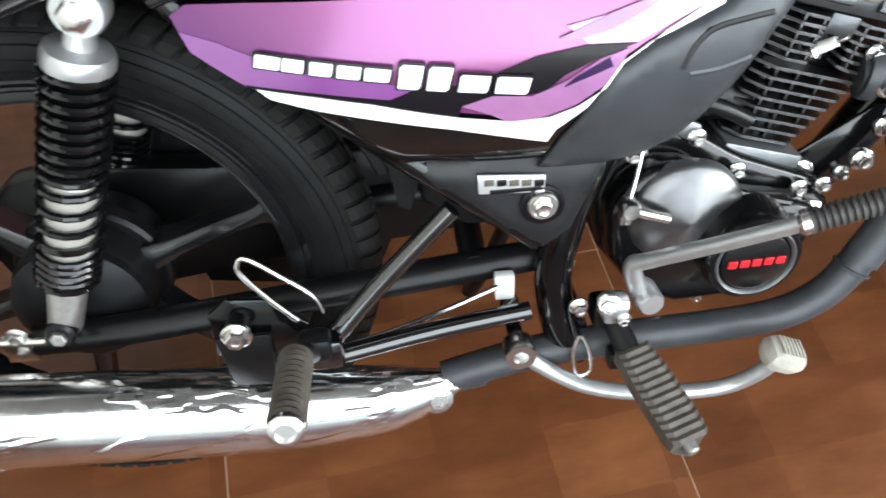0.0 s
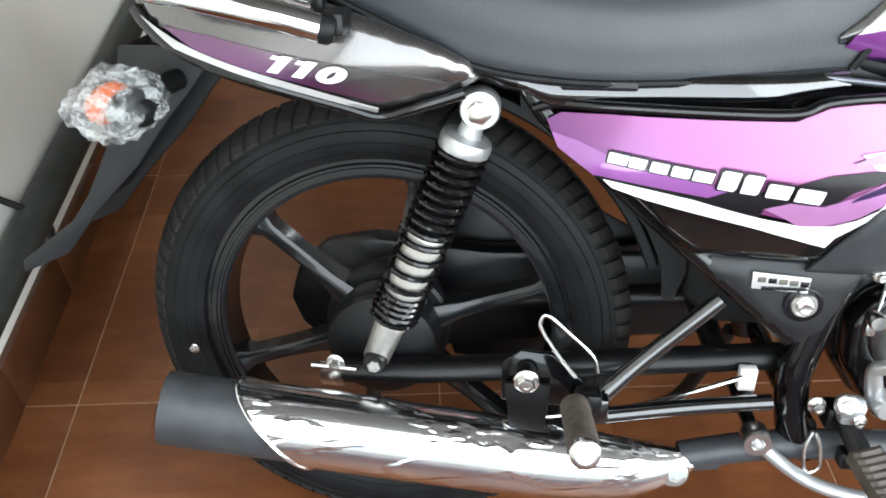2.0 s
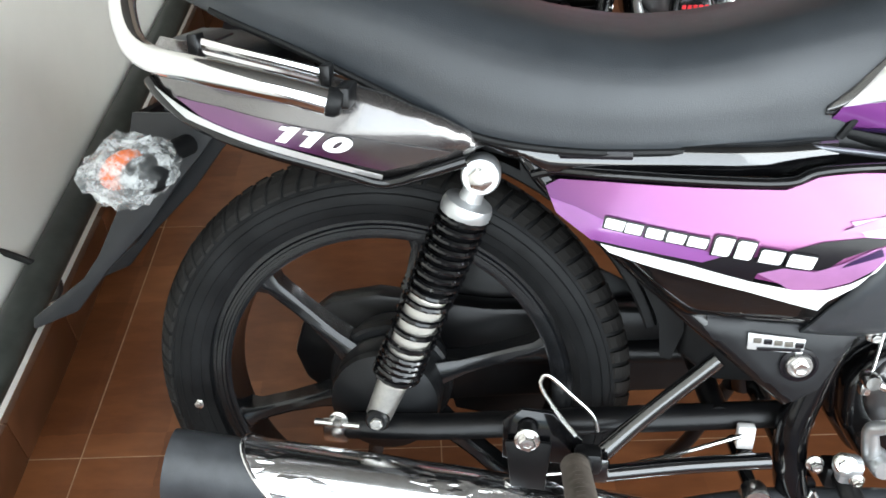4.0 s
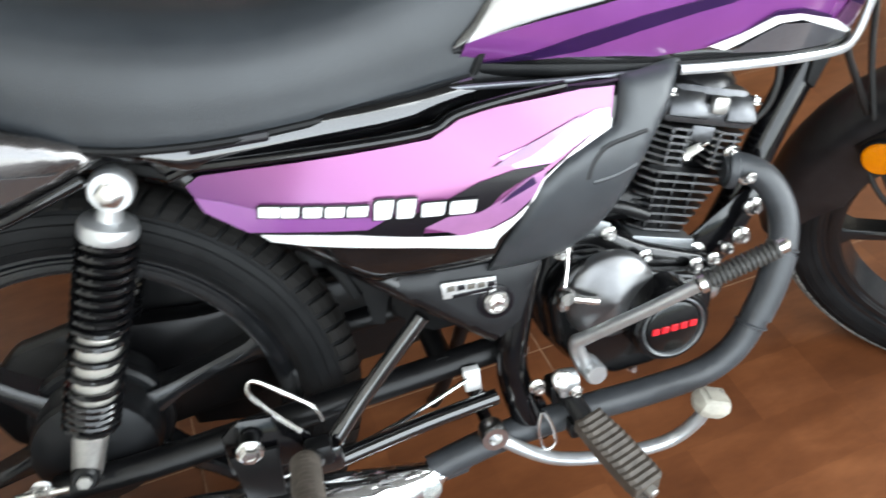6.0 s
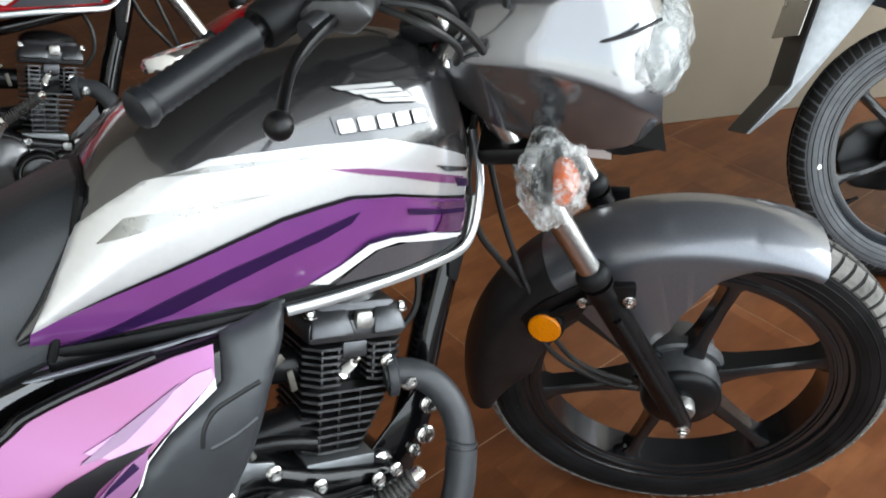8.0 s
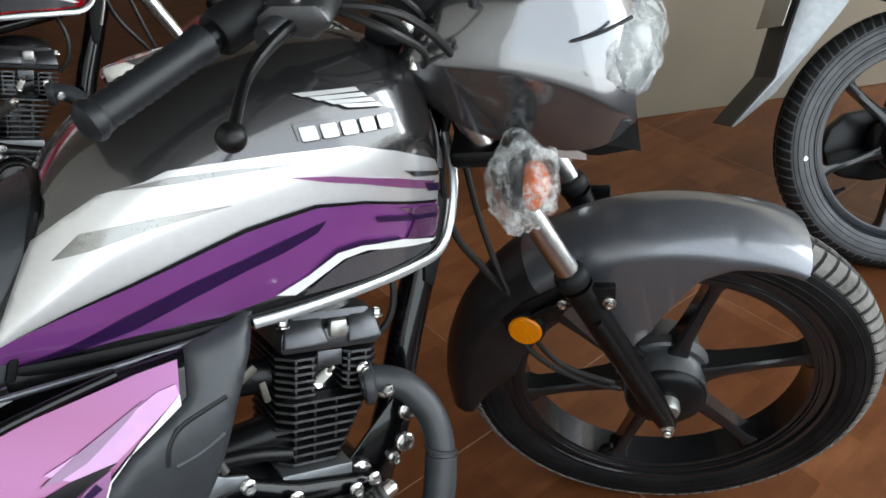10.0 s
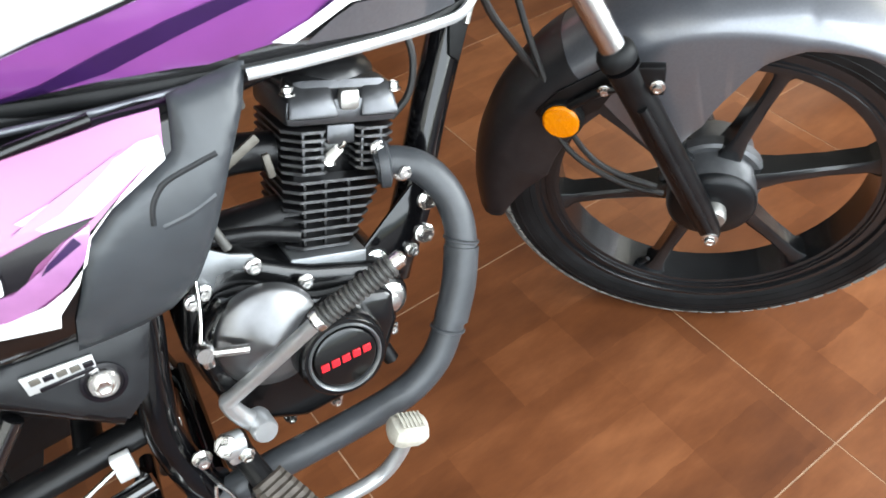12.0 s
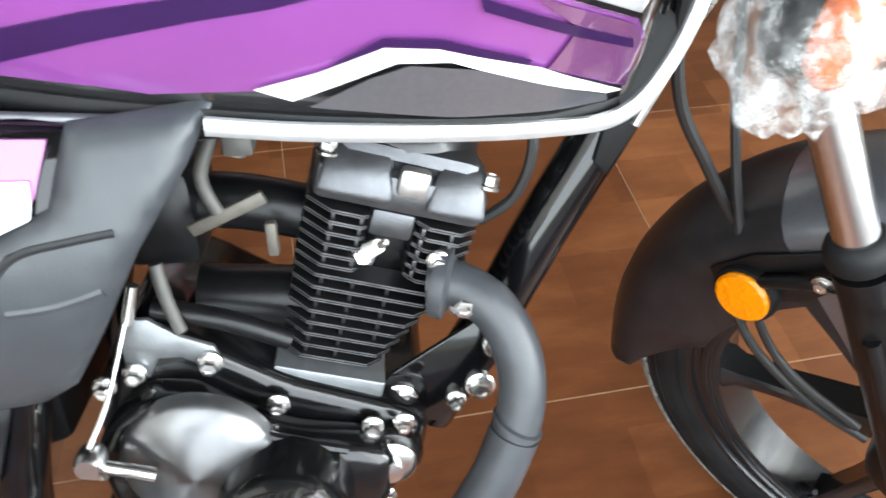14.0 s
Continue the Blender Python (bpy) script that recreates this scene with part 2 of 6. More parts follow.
def tile_mat():
    """Glazed brown floor planks printed with blocks of differing browns and fine wood grain."""
    m, nt, bs = nodes("brown_plank_tile")
    tc = nt.nodes.new("ShaderNodeTexCoord")
    info = nt.nodes.new("ShaderNodeObjectInfo")
    geo = nt.nodes.new("ShaderNodeNewGeometry")
    pos = nt.nodes.new("ShaderNodeVectorRotate")
    pos.rotation_type = "Z_AXIS"
    pos.inputs["Angle"].default_value = radians(-TILE_TURN)
    nt.links.new(geo.outputs["Position"], pos.inputs["Vector"])
    snap = nt.nodes.new("ShaderNodeVectorMath")
    snap.operation = "SNAP"
    snap.inputs[1].default_value = (0.148, 0.105, 1.0)
    off = nt.nodes.new("ShaderNodeVectorMath")
    off.operation = "ADD"
    off.inputs[1].default_value = (-0.045, -0.0145, 0.5)
    wob = nt.nodes.new("ShaderNodeTexNoise")
    wob.inputs["Scale"].default_value, wob.inputs["Detail"].default_value = 38, 3
    wmul = nt.nodes.new("ShaderNodeVectorMath")
    wmul.operation = "MULTIPLY_ADD"
    wmul.inputs[1].default_value = (0.010, 0.010, 0)
    nt.links.new(pos.outputs[0], wob.inputs["Vector"])
    nt.links.new(wob.outputs["Color"], wmul.inputs[0])
    nt.links.new(pos.outputs[0], wmul.inputs[2])
    nt.links.new(wmul.outputs[0], off.inputs[0])
    nt.links.new(off.outputs[0], snap.inputs[0])
    white = nt.nodes.new("ShaderNodeTexWhiteNoise")
    nt.links.new(snap.outputs[0], white.inputs["Vector"])
    grain = noise_of(nt, 7, 8, 0.62, stretch=(1, 3.2, 1))
    stretchy = nt.nodes.new("ShaderNodeMath")
    stretchy.operation = "MULTIPLY_ADD"
    stretchy.inputs[1].default_value, stretchy.inputs[2].default_value = 0.17, 0.06
    nt.links.new(white.outputs["Value"], stretchy.inputs[0])
    s2 = nt.nodes.new("ShaderNodeMath")
    s2.operation = "MULTIPLY_ADD"
    s2.inputs[1].default_value = 0.55
    nt.links.new(grain, s2.inputs[0])
    nt.links.new(stretchy.outputs[0], s2.inputs[2])
    s3 = nt.nodes.new("ShaderNodeMath")
    s3.operation = "MULTIPLY_ADD"
    s3.inputs[1].default_value = 0.18
    nt.links.new(info.outputs["Random"], s3.inputs[0])
    nt.links.new(s2.outputs[0], s3.inputs[2])
    bs.inputs["Specular IOR Level"].default_value = 0.35
    stain = nt.nodes.new("ShaderNodeMath")
    stain.operation = "MULTIPLY_ADD"
    stain.inputs[1].default_value = 0.45
    nt.links.new(noise_of(nt, 3.2, 5, 0.6), stain.inputs[0])
    shift = nt.nodes.new("ShaderNodeMath")
    shift.operation = "SUBTRACT"
    shift.inputs[1].default_value = 0.225
    nt.links.new(s3.outputs[0], shift.inputs[0])
    nt.links.new(shift.outputs[0], stain.inputs[2])
    col = ramp(nt, stain.outputs[0], [(0.16, (0.050, 0.0155, 0.0062)), (0.48, (0.128, 0.043, 0.0155)), (0.86, (0.262, 0.101, 0.039))])
    nt.links.new(col, bs.inputs["Base Color"])
    rr = nt.nodes.new("ShaderNodeMapRange")
    rr.inputs["To Min"].default_value, rr.inputs["To Max"].default_value = 0.22, 0.42
    nt.links.new(noise_of(nt, 5, 6), rr.inputs["Value"])
    nt.links.new(rr.outputs[0], bs.inputs["Roughness"])
    bump_of(nt, bs, noise_of(nt, 14, 4), 0.12, 0.001)
    return m


M["tile"] = tile_mat()


def crumple(m, scale, strength, distance):
    """Film creases over a finished surface."""
    nt = m.node_tree
    bump_of(nt, nt.nodes["Principled BSDF"], ramp(nt, noise_of(nt, scale, 3, 0.55, stretch=(0.5, 1.6, 1.6)), [(0.50, (0, 0, 0)), (0.57, (1, 1, 1))]), strength, distance)


crumple(M["wrapped_chrome"], 15, 0.42, 0.0032)
M["grout"] = mat("brown_grout", (0.33, 0.215, 0.135), 0.8, vary=0.25, scale=40, grain=0.4)
M["paving"] = mat("worn_street_concrete", (0.24, 0.23, 0.215), 0.85, vary=0.12, scale=4, grain=0.3, grain_scale=60)
M["wall"] = mat("cream_wall_paint", (0.60, 0.565, 0.49), 0.75, vary=0.05, scale=3, grain=0.25, grain_scale=160)
M["wall_pale"] = mat("pale_wall_paint", (0.85, 0.83, 0.77), 0.75, vary=0.05, scale=3, grain=0.25, grain_scale=160)
M["wall_beige"] = mat("beige_wall_paint", (0.23, 0.19, 0.14), 0.7, vary=0.08, scale=3, grain=0.25, grain_scale=160)
M["wall_dim"] = mat("brown_wall_paint", (0.10, 0.075, 0.055), 0.7, vary=0.1, scale=3, grain=0.25, grain_scale=160)
M["skirting"] = mat("brown_skirting_tile", (0.085, 0.032, 0.014), 0.3, vary=0.3, scale=9)
M["ceiling"] = mat("grey_ceiling_paint", (0.07, 0.068, 0.065), 0.85, vary=0.08, scale=2)
M["pole"] = mat("dark_green_grey_paint", (0.024, 0.028, 0.024), 0.42, vary=0.3, scale=20, dust=0.01)
M["hose"] = mat("grey_hose", (0.06, 0.057, 0.052), 0.5, vary=0.2, scale=60)
M["bracket"] = mat("dull_bracket", (0.11, 0.10, 0.085), 0.5, metal=0.5, vary=0.2, scale=60)
M["cable"] = mat("black_cable", (0.012, 0.012, 0.012), 0.45)

# ---- mesh helpers ----


def finish(name, bm, material, smooth=40):
    me = bpy.data.meshes.new(name)
    bmesh.ops.recalc_face_normals(bm, faces=bm.faces)
    bm.to_mesh(me)
    bm.free()
    me.materials.append(material)
    if smooth:
        me.shade_smooth()
        me.set_sharp_from_angle(angle=radians(smooth))
    return me


def part(name, bm, material, parent, label="", smooth=40):
    while parent.parent and parent.parent.parent:      # a thing, its parts and their sub-parts: no deeper
        parent = parent.parent
    ob = new(name, finish(name, bm, material, smooth))
    ob.parent = parent
    if label:
        tagged(ob, label)
    return ob


def spline(pts, n=8, closed=False):
    """Catmull-Rom points through pts."""
    pts = [Vector(p) for p in pts]
    out, k = [], len(pts)
    for i in range(k if closed else k - 1):
        if closed:
            a, b, c, d = pts[(i - 1) % k], pts[i], pts[(i + 1) % k], pts[(i + 2) % k]
        else:
            a, b, c, d = pts[max(i - 1, 0)], pts[i], pts[i + 1], pts[min(i + 2, k - 1)]
        for s in range(n):
            t = s / n
            out.append(0.5 * (2 * b + (c - a) * t + (2 * a - 5 * b + 4 * c - d) * t * t + (3 * b - a - 3 * c + d) * t ** 3))
    if not closed:
        out.append(pts[-1])
    return out


def loft(rings, caps=True, closed_ring=True):
    bm = bmesh.new()
    vs = [[bm.verts.new(p) for p in r] for r in rings]
    n = len(rings[0])
    for a, b in zip(vs, vs[1:]):
        for i in range(n if closed_ring else n - 1):
            j = (i + 1) % n
            bm.faces.new((a[i], a[j], b[j], b[i]))
    if caps and closed_ring:
        bm.faces.new(vs[0][::-1])
        bm.faces.new(vs[-1])
    return bm


def tube(pts, radius, segs=12, smooth=6, flat=1.0):
    """A round bar along pts (made smooth); radius is one number or one per given point. flat squeezes it across."""
    path = spline(pts, smooth) if smooth and len(pts) > 2 else [Vector(p) for p in pts]
    k = len(path)
    rad = np.interp(np.linspace(0, 1, k), np.linspace(0, 1, len(radius)), radius).tolist() if isinstance(radius, (list, tuple)) else [radius] * k
    rings, up = [], None
    for i, p in enumerate(path):
        d = (path[min(i + 1, k - 1)] - path[max(i - 1, 0)]).normalized()
        if up is None:
            up = d.orthogonal().normalized()
        up = (up - d * up.dot(d)).normalized()
        side = d.cross(up)
        rings.append([p + rad[i] * (math.cos(a) * up + flat * math.sin(a) * side) for a in (2 * math.pi * s / segs for s in range(segs))])
    return loft(rings)


def lathe(profile, at, axis, segs=32):
    """A turned body: profile of (radius, distance along axis)."""
    axis = Vector(axis).normalized()
    u = axis.orthogonal().normalized()
    w = axis.cross(u)
    at = Vector(at)
    rings = [[at + axis * h + max(r, 1e-4) * (math.cos(a) * u + math.sin(a) * w) for a in (2 * math.pi * s / segs for s in range(segs))] for r, h in profile]
    return loft(rings)


def prism(poly, y0, y1, bevel=0.0, segs=2):
    """A plate of outline poly (x, z) between y0 and y1, with rounded edges."""
    bm = bmesh.new()
    a = [bm.verts.new((x, y0, z)) for x, z in poly]
    b = [bm.verts.new((x, y1, z)) for x, z in poly]
    bm.faces.new(a)
    bm.faces.new(b[::-1])
    n = len(poly)
    for i in range(n):
        bm.faces.new((a[i], b[i], b[(i + 1) % n], a[(i + 1) % n]))
    bmesh.ops.recalc_face_normals(bm, faces=bm.faces)
    if bevel:
        bmesh.ops.bevel(bm, geom=list(bm.edges), offset=bevel, segments=segs, affect="EDGES", profile=0.5, clamp_overlap=True)
    return bm


def box(at, size, bevel=0.002, m=None):
    bm = bmesh.new()
    bmesh.ops.create_cube(bm, size=1.0)
    bmesh.ops.scale(bm, vec=size, verts=bm.verts)
    if bevel:
        bmesh.ops.bevel(bm, geom=list(bm.edges), offset=bevel, segments=2, affect="EDGES", profile=0.5, clamp_overlap=True)
    if m is not None:
        bm.transform(m)
    bmesh.ops.translate(bm, vec=at, verts=bm.verts)
    return bm


def inside(p, poly):
    hit, j = False, len(poly) - 1
    for i in range(len(poly)):
        (xi, zi), (xj, zj) = poly[i], poly[j]
        if (zi > p[1]) != (zj > p[1]) and p[0] < (xj - xi) * (p[1] - zi) / (zj - zi) + xi:
            hit = not hit
        j = i
    return hit


def sheet(poly, surface, thick, step=0.011, lift=0.0, roll=0.0):
    """A shell of outline poly (x, z) lying on y = surface(x, z), thick towards +y. roll: how far its rim turns inwards."""
    edge = []
    for (xa, za), (xb, zb) in zip(poly, list(poly[1:]) + [poly[0]]):
        k = max(1, round(math.hypot(xb - xa, zb - za) / step))
        edge += [(xa + (xb - xa) * s / k, za + (zb - za) * s / k) for s in range(k)]
    grid = []
    xs, zs = [p[0] for p in edge], [p[1] for p in edge]
    x = min(xs) + step / 2
    while x < max(xs):
        z = min(zs) + step / 2
        while z < max(zs):
            if inside((x, z), edge) and min((x - a) ** 2 + (z - b) ** 2 for a, b in edge) > (0.55 * step) ** 2:
                grid.append((x, z))
            z += step
        x += step
    pts = [Vector(p) for p in edge + grid]
    vs, _, fs, *_ = delaunay_2d_cdt(pts, [], [list(range(len(edge)))], 1, 1e-7)
    bm = bmesh.new()

    def depth(v):
        y = surface(v[0], v[1]) - lift
        if roll:
            d = math.sqrt(min((v[0] - a) ** 2 + (v[1] - b) ** 2 for a, b in edge))
            y += roll * max(0.0, 1 - d / (1.6 * roll)) ** 2
        return y

    front = [bm.verts.new((v[0], depth(v), v[1])) for v in vs]
    back = [bm.verts.new((v[0], f.co.y + thick, v[1])) for v, f in zip(vs, front)]
    for f in fs:
        bm.faces.new([front[i] for i in f])
        bm.faces.new([back[i] for i in reversed(f)])
    bm.edges.ensure_lookup_table()
    index = {v: i for i, v in enumerate(front)}
    for e in list(bm.edges):
        if len(e.link_faces) == 1 and e.verts[0] in index and e.verts[1] in index:
            i, j = index[e.verts[0]], index[e.verts[1]]
            bm.faces.new((front[i], front[j], back[j], back[i]))
    return bm


def merged(*bms):
    out = bmesh.new()
    for b in bms:
        me = bpy.data.meshes.new("tmp")
        b.to_mesh(me)
        b.free()
        out.from_mesh(me)
        bpy.data.meshes.remove(me)
    return out


def bolt_mesh(at, axis, r, h, washer=True):
    """A flanged hexagon bolt head with a domed top."""
    axis = Vector(axis).normalized()
    bms = []
    if washer:
        bms.append(lathe([(r * 1.45, 0), (r * 1.45, h * 0.22), (r * 1.2, h * 0.34)], at, axis, 20))
    bms.append(lathe([(r, h * 0.2), (r, h * 0.85), (r * 0.86, h), (r * 0.5, h * 1.02), (r * 0.45, h * 0.9)], at, axis, 6))
    return merged(*bms)


def bolt(parent, at, r=0.007, h=0.008, axis=(0, -1, 0), material="steel", washer=True):
    return part("bolt", bolt_mesh(at, axis, r, h, washer), M[material], parent, smooth=25)


def ring_xz(c, r, y, n=40, a0=0.0, a1=360.0):
    return [(c[0] + r * math.cos(radians(a)), y, c[2] + r * math.sin(radians(a))) for a in np.linspace(a0, a1, n).tolist()]


def thing(name, label, category, m, group=""):
    ob = new(name)
    ob.empty_display_size = 0.1
    ob.matrix_world = m
    return tagged(ob, label, category, group)

# ---- the room ----


def setting(name, bm, material, label, smooth=0):
    ob = new(name, finish(name, bm, material, smooth))
    ob.matrix_world = ROOM
    return tagged(ob, label, name.split("_")[0], kind="structure")


U0, V0, PITCH = 0.0612, 0.1725, 0.5953     # the floor tiles' joints
WALL_U, WALL_V, FRONT_V, FAR_U = -0.632, 3.80, -1.56, 5.8

floor = setting("floor", box((2.61, 1.12, -0.0508), (6.78, 5.7, 0.1), 0), M["grout"], "glazed brown wood-print floor tiles with pale thin joints")
setting("wall_rear", box((WALL_U - 0.075, 1.045, 1.5), (0.15, 5.51, 3.0), 0), M["wall_pale"], "off-white painted plaster wall behind the motorcycle")
setting("wall_back", box((2.57, WALL_V + 0.075, 1.5), (6.46, 0.15, 3.0), 0), M["wall_dim"], "dark brown painted back wall")
setting("wall_ahead", box((FAR_U + 0.075, 1.12, 1.5), (0.15, 5.66, 3.0), 0), M["wall"], "cream painted plaster wall")
# the shop front: piers, lintel and sill round a wide opening
setting("wall_front", merged(
    box((-0.73, FRONT_V - 0.075, 1.5), (0.26, 0.15, 3.0), 0), box((5.65, FRONT_V - 0.075, 1.5), (0.3, 0.15, 3.0), 0),
    box((2.45, FRONT_V - 0.075, 2.96), (6.1, 0.15, 0.08), 0)),
    M["wall"], "cream shop front wall round a wide opening")
setting("ceiling", box((2.55, 1.1, 3.05), (6.9, 5.7, 0.1), 0), M["ceiling"], "plain dim grey ceiling")
skirting = setting("baseboard", box((WALL_U + 0.003, 1.12, 0.049), (0.006, 5.34, 0.098), 0), M["grout"], "dark brown skirting tiles along the wall")
for k in range(-6, 14):
    part("tile", box((WALL_U + 0.008, V0 + 0.1288 + 0.2576 * k, 0.05), (0.012, 0.2552, 0.10), 0.0015), M["skirting"], skirting)
outside = setting("ground", box((2.2, 0, -0.16), (160, 160, 0.1), 0), M["paving"], "worn grey concrete ground outside the shop")

# ---- the motorcycle ----
LEAN = -18.47
STANCE = pose(-0.0016, -0.0175, -0.0117, LEAN, -1.8, 2.467)
STEER = -46.0
RAKE = 26.5
WHEEL_C = (1.266, 0.294)
HEAD = Vector((1.2337, 0.0, 0.2894))
TURN_BARS = Matrix.Translation(HEAD) @ Matrix.Rotation(radians(STEER), 4, Vector((-math.sin(radians(RAKE)), 0, math.cos(radians(RAKE))))) @ Matrix.Translation(-HEAD)

bike = thing("motorcycle", "grey and purple commuter motorcycle leaning on its side stand, bars turned", "motorcycle", STANCE, "motorcycles in the shop")


def turned(bm):
    bm.transform(TURN_BARS)
    return bm


# -- wheels --


def wheel(name, c, r, width, spoke_at, put, valve_at, tread, hub=0.071, hub_metal="hub"):
    """A six-spoke cast wheel with its tyre; put() turns the meshes of the steered wheel."""
    cx, cz = c
    at = (cx, 0, cz)
    lip, well, half = r - 0.066, r - 0.098, 0.031
    prof = [(well, -half + 0.004), (well + 0.004, -half + 0.003), (well + 0.0065, -half + 0.003), (well + 0.0072, -half), (well + 0.0105, -half), (well + 0.0112, -half - 0.0022), (well + 0.0142, -half - 0.0022), (well + 0.0150, -half), (lip - 0.014, -half), (lip - 0.012, -half + 0.003), (lip - 0.006, -half + 0.003), (lip - 0.004, -half - 0.002),
            (lip + 0.003, -half - 0.002), (lip + 0.003, -half + 0.006), (lip - 0.012, -half + 0.014)]
    prof = prof + [(a, -b) for a, b in prof[::-1]]
    prof.append(prof[0])
    rim = part(name, put(lathe_open(prof, at, (0, 1, 0), 96)), M["rim"], bike, "black six-spoke cast alloy wheel")
    # tyre: rounded section with a shoulder
    tyre = []
    for a in np.linspace(-128, 128, 27).tolist():
        s, k = math.sin(radians(a)), math.cos(radians(a))
        tyre.append((r - width * 0.98 + width * (0.98 if k > 0 else 1.05) * k, width * (abs(s) ** 0.9) * (1 if s > 0 else -1)))
    tyre += [(lip - 0.006, half - 0.004), (lip - 0.006, -half + 0.004), tyre[0]]
    t = part("tyre", put(lathe_open(tyre, at, (0, 1, 0), 128)), M["rubber"], rim, "black tyre with a grooved tread")
    for ang, rad in ((66, 0.0008), (80, 0.0011), (98, 0.0008), (114, 0.0010)):
        k, s = math.cos(radians(ang)), math.sin(radians(ang))
        rr, yy = r - width * 0.98 + width * (0.98 if k > 0 else 1.05) * k, width * s ** 0.9
        ring = merged(*[lathe_open([(rr + rad * math.cos(q), side * yy + rad * math.sin(q)) for q in (0, 1.26, 2.51, 3.77, 5.03, 6.2832)], at, (0, 1, 0), 96) for side in (-1, 1)])
        part("sidewall_ridge", put(ring), M["rubber"], t)
    # tread bars: slanting blocks over the crown and shoulders
    bars = bmesh.new()
    n = 84
    for k in range(n):
        for side in (-1, 1):
            a0 = 2 * math.pi * (k + (0.25 if side > 0 else -0.25)) / n
            rows = []
            for s in range(5):
                f = s / 4
                ang = radians(8 + 52 * f)
                da = 0.030 * f * 1.4
                y = side * width * math.sin(ang) ** 0.9
                rr = r - width * 0.98 + width * 0.98 * math.cos(ang)
                w = 0.046 - 0.003 * f
                rows.append((rr, y, a0 + da - w, a0 + da + w * 0.35))
            lo = [(bars.verts.new((cx + q[0] * math.cos(q[2]), q[1], cz + q[0] * math.sin(q[2]))), bars.verts.new((cx + q[0] * math.cos(q[3]), q[1], cz + q[0] * math.sin(q[3])))) for q in rows]
            up = [(bars.verts.new((cx + (q[0] + 0.0032) * math.cos(q[2] + 0.003), q[1] * 1.02, cz + (q[0] + 0.0032) * math.sin(q[2] + 0.003))),
                   bars.verts.new((cx + (q[0] + 0.0032) * math.cos(q[3] - 0.003), q[1] * 1.02, cz + (q[0] + 0.0032) * math.sin(q[3] - 0.003)))) for q in rows]
            for i in range(4):
                bars.faces.new((up[i][0], up[i][1], up[i + 1][1], up[i + 1][0]))
                bars.faces.new((lo[i][0], up[i][0], up[i + 1][0], lo[i + 1][0]))
                bars.faces.new((lo[i][1], lo[i + 1][1], up[i + 1][1], up[i][1]))
            bars.faces.new((lo[0][0], lo[0][1], up[0][1], up[0][0]))
            bars.faces.new((lo[4][0], up[4][0], up[4][1], lo[4][1]))
    tagged(part("tread", put(bars), M[tread], rim, "slanting tread blocks", smooth=0), kind="stuff")
    part("hub", put(merged(lathe([(0.02, -0.058), (hub - 0.005, -0.056), (hub, -0.05), (hub, 0.05), (hub - 0.005, 0.056), (0.02, 0.058)], at, (0, 1, 0), 48),
                           lathe([(hub + 0.007, -0.012), (hub + 0.011, -0.008), (hub + 0.011, 0.008), (hub + 0.007, 0.012)], at, (0, 1, 0), 48))), M[hub_metal], rim, "cast drum hub")
    for k in range(6):
        a = radians(spoke_at + 60 * k)
        rings = []
        for d, w, h in ((hub - 0.009, 0.017, 0.022), (hub + 0.03, 0.0105, 0.018), (0.15, 0.0090, 0.015), (well - 0.014, 0.0100, 0.016), (well + 0.006, 0.020, 0.021)):
            pr = []
            for u, v in ((-w, -h), (-w * 0.55, -h - 0.003), (w * 0.55, -h - 0.003), (w, -h), (w * 0.75, h), (-w * 0.75, h)):
                pr.append((cx + d * math.cos(a) - u * math.sin(a), v, cz + d * math.sin(a) + u * math.cos(a)))
            rings.append(pr)
        part("spoke", put(loft(rings)), M["rim"], rim, smooth=30)
    va = radians(valve_at)
    b0 = Vector((cx + (well - 0.001) * math.cos(va), -0.012, cz + (well - 0.001) * math.sin(va)))
    inw = Vector((-math.cos(va), -0.5, -math.sin(va)))
    part("valve", put(lathe([(0.006, 0), (0.006, 0.012), (0.004, 0.015), (0.004, 0.03), (0.003, 0.032)], b0, inw, 12)), M["rubber"], rim, "rubber tyre valve")
    return rim


def lathe_open(profile, at, axis, segs):
    """A ring turned from a closed profile."""
    axis = Vector(axis).normalized()
    u, w = Vector((1, 0, 0)), Vector((0, 0, 1))
    at = Vector(at)
    rings = [[at + axis * h + r * (math.cos(a) * u + math.sin(a) * w) for a in (2 * math.pi * s / segs for s in range(segs))] for r, h in profile]
    bm = loft(rings, caps=False)
    bmesh.ops.remove_doubles(bm, verts=bm.verts, dist=1e-5)
    return bm


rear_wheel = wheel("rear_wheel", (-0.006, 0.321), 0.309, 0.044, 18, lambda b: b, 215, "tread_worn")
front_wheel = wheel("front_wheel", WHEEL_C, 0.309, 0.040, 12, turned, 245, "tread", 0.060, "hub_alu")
part("brake_plate", lathe([(0.012, -0.072), (0.052, -0.07), (0.068, -0.062), (0.07, -0.052)], (-0.006, 0, 0.321), (0, 1, 0), 40), M["hub"], rear_wheel, "black brake plate of the rear drum")
part("axle", lathe([(0.007, -0.104), (0.007, 0.104)], (-0.006, 0, 0.321), (0, 1, 0), 12), M["steel"], rear_wheel)
bolt(rear_wheel, (-0.261, -0.042, 0.290), 0.005, 0.004)

# -- rear shock absorbers --
SHOCK_T, SHOCK_B = Vector((0.114, -0.124, 0.647)), Vector((-0.004, -0.106, 0.337))


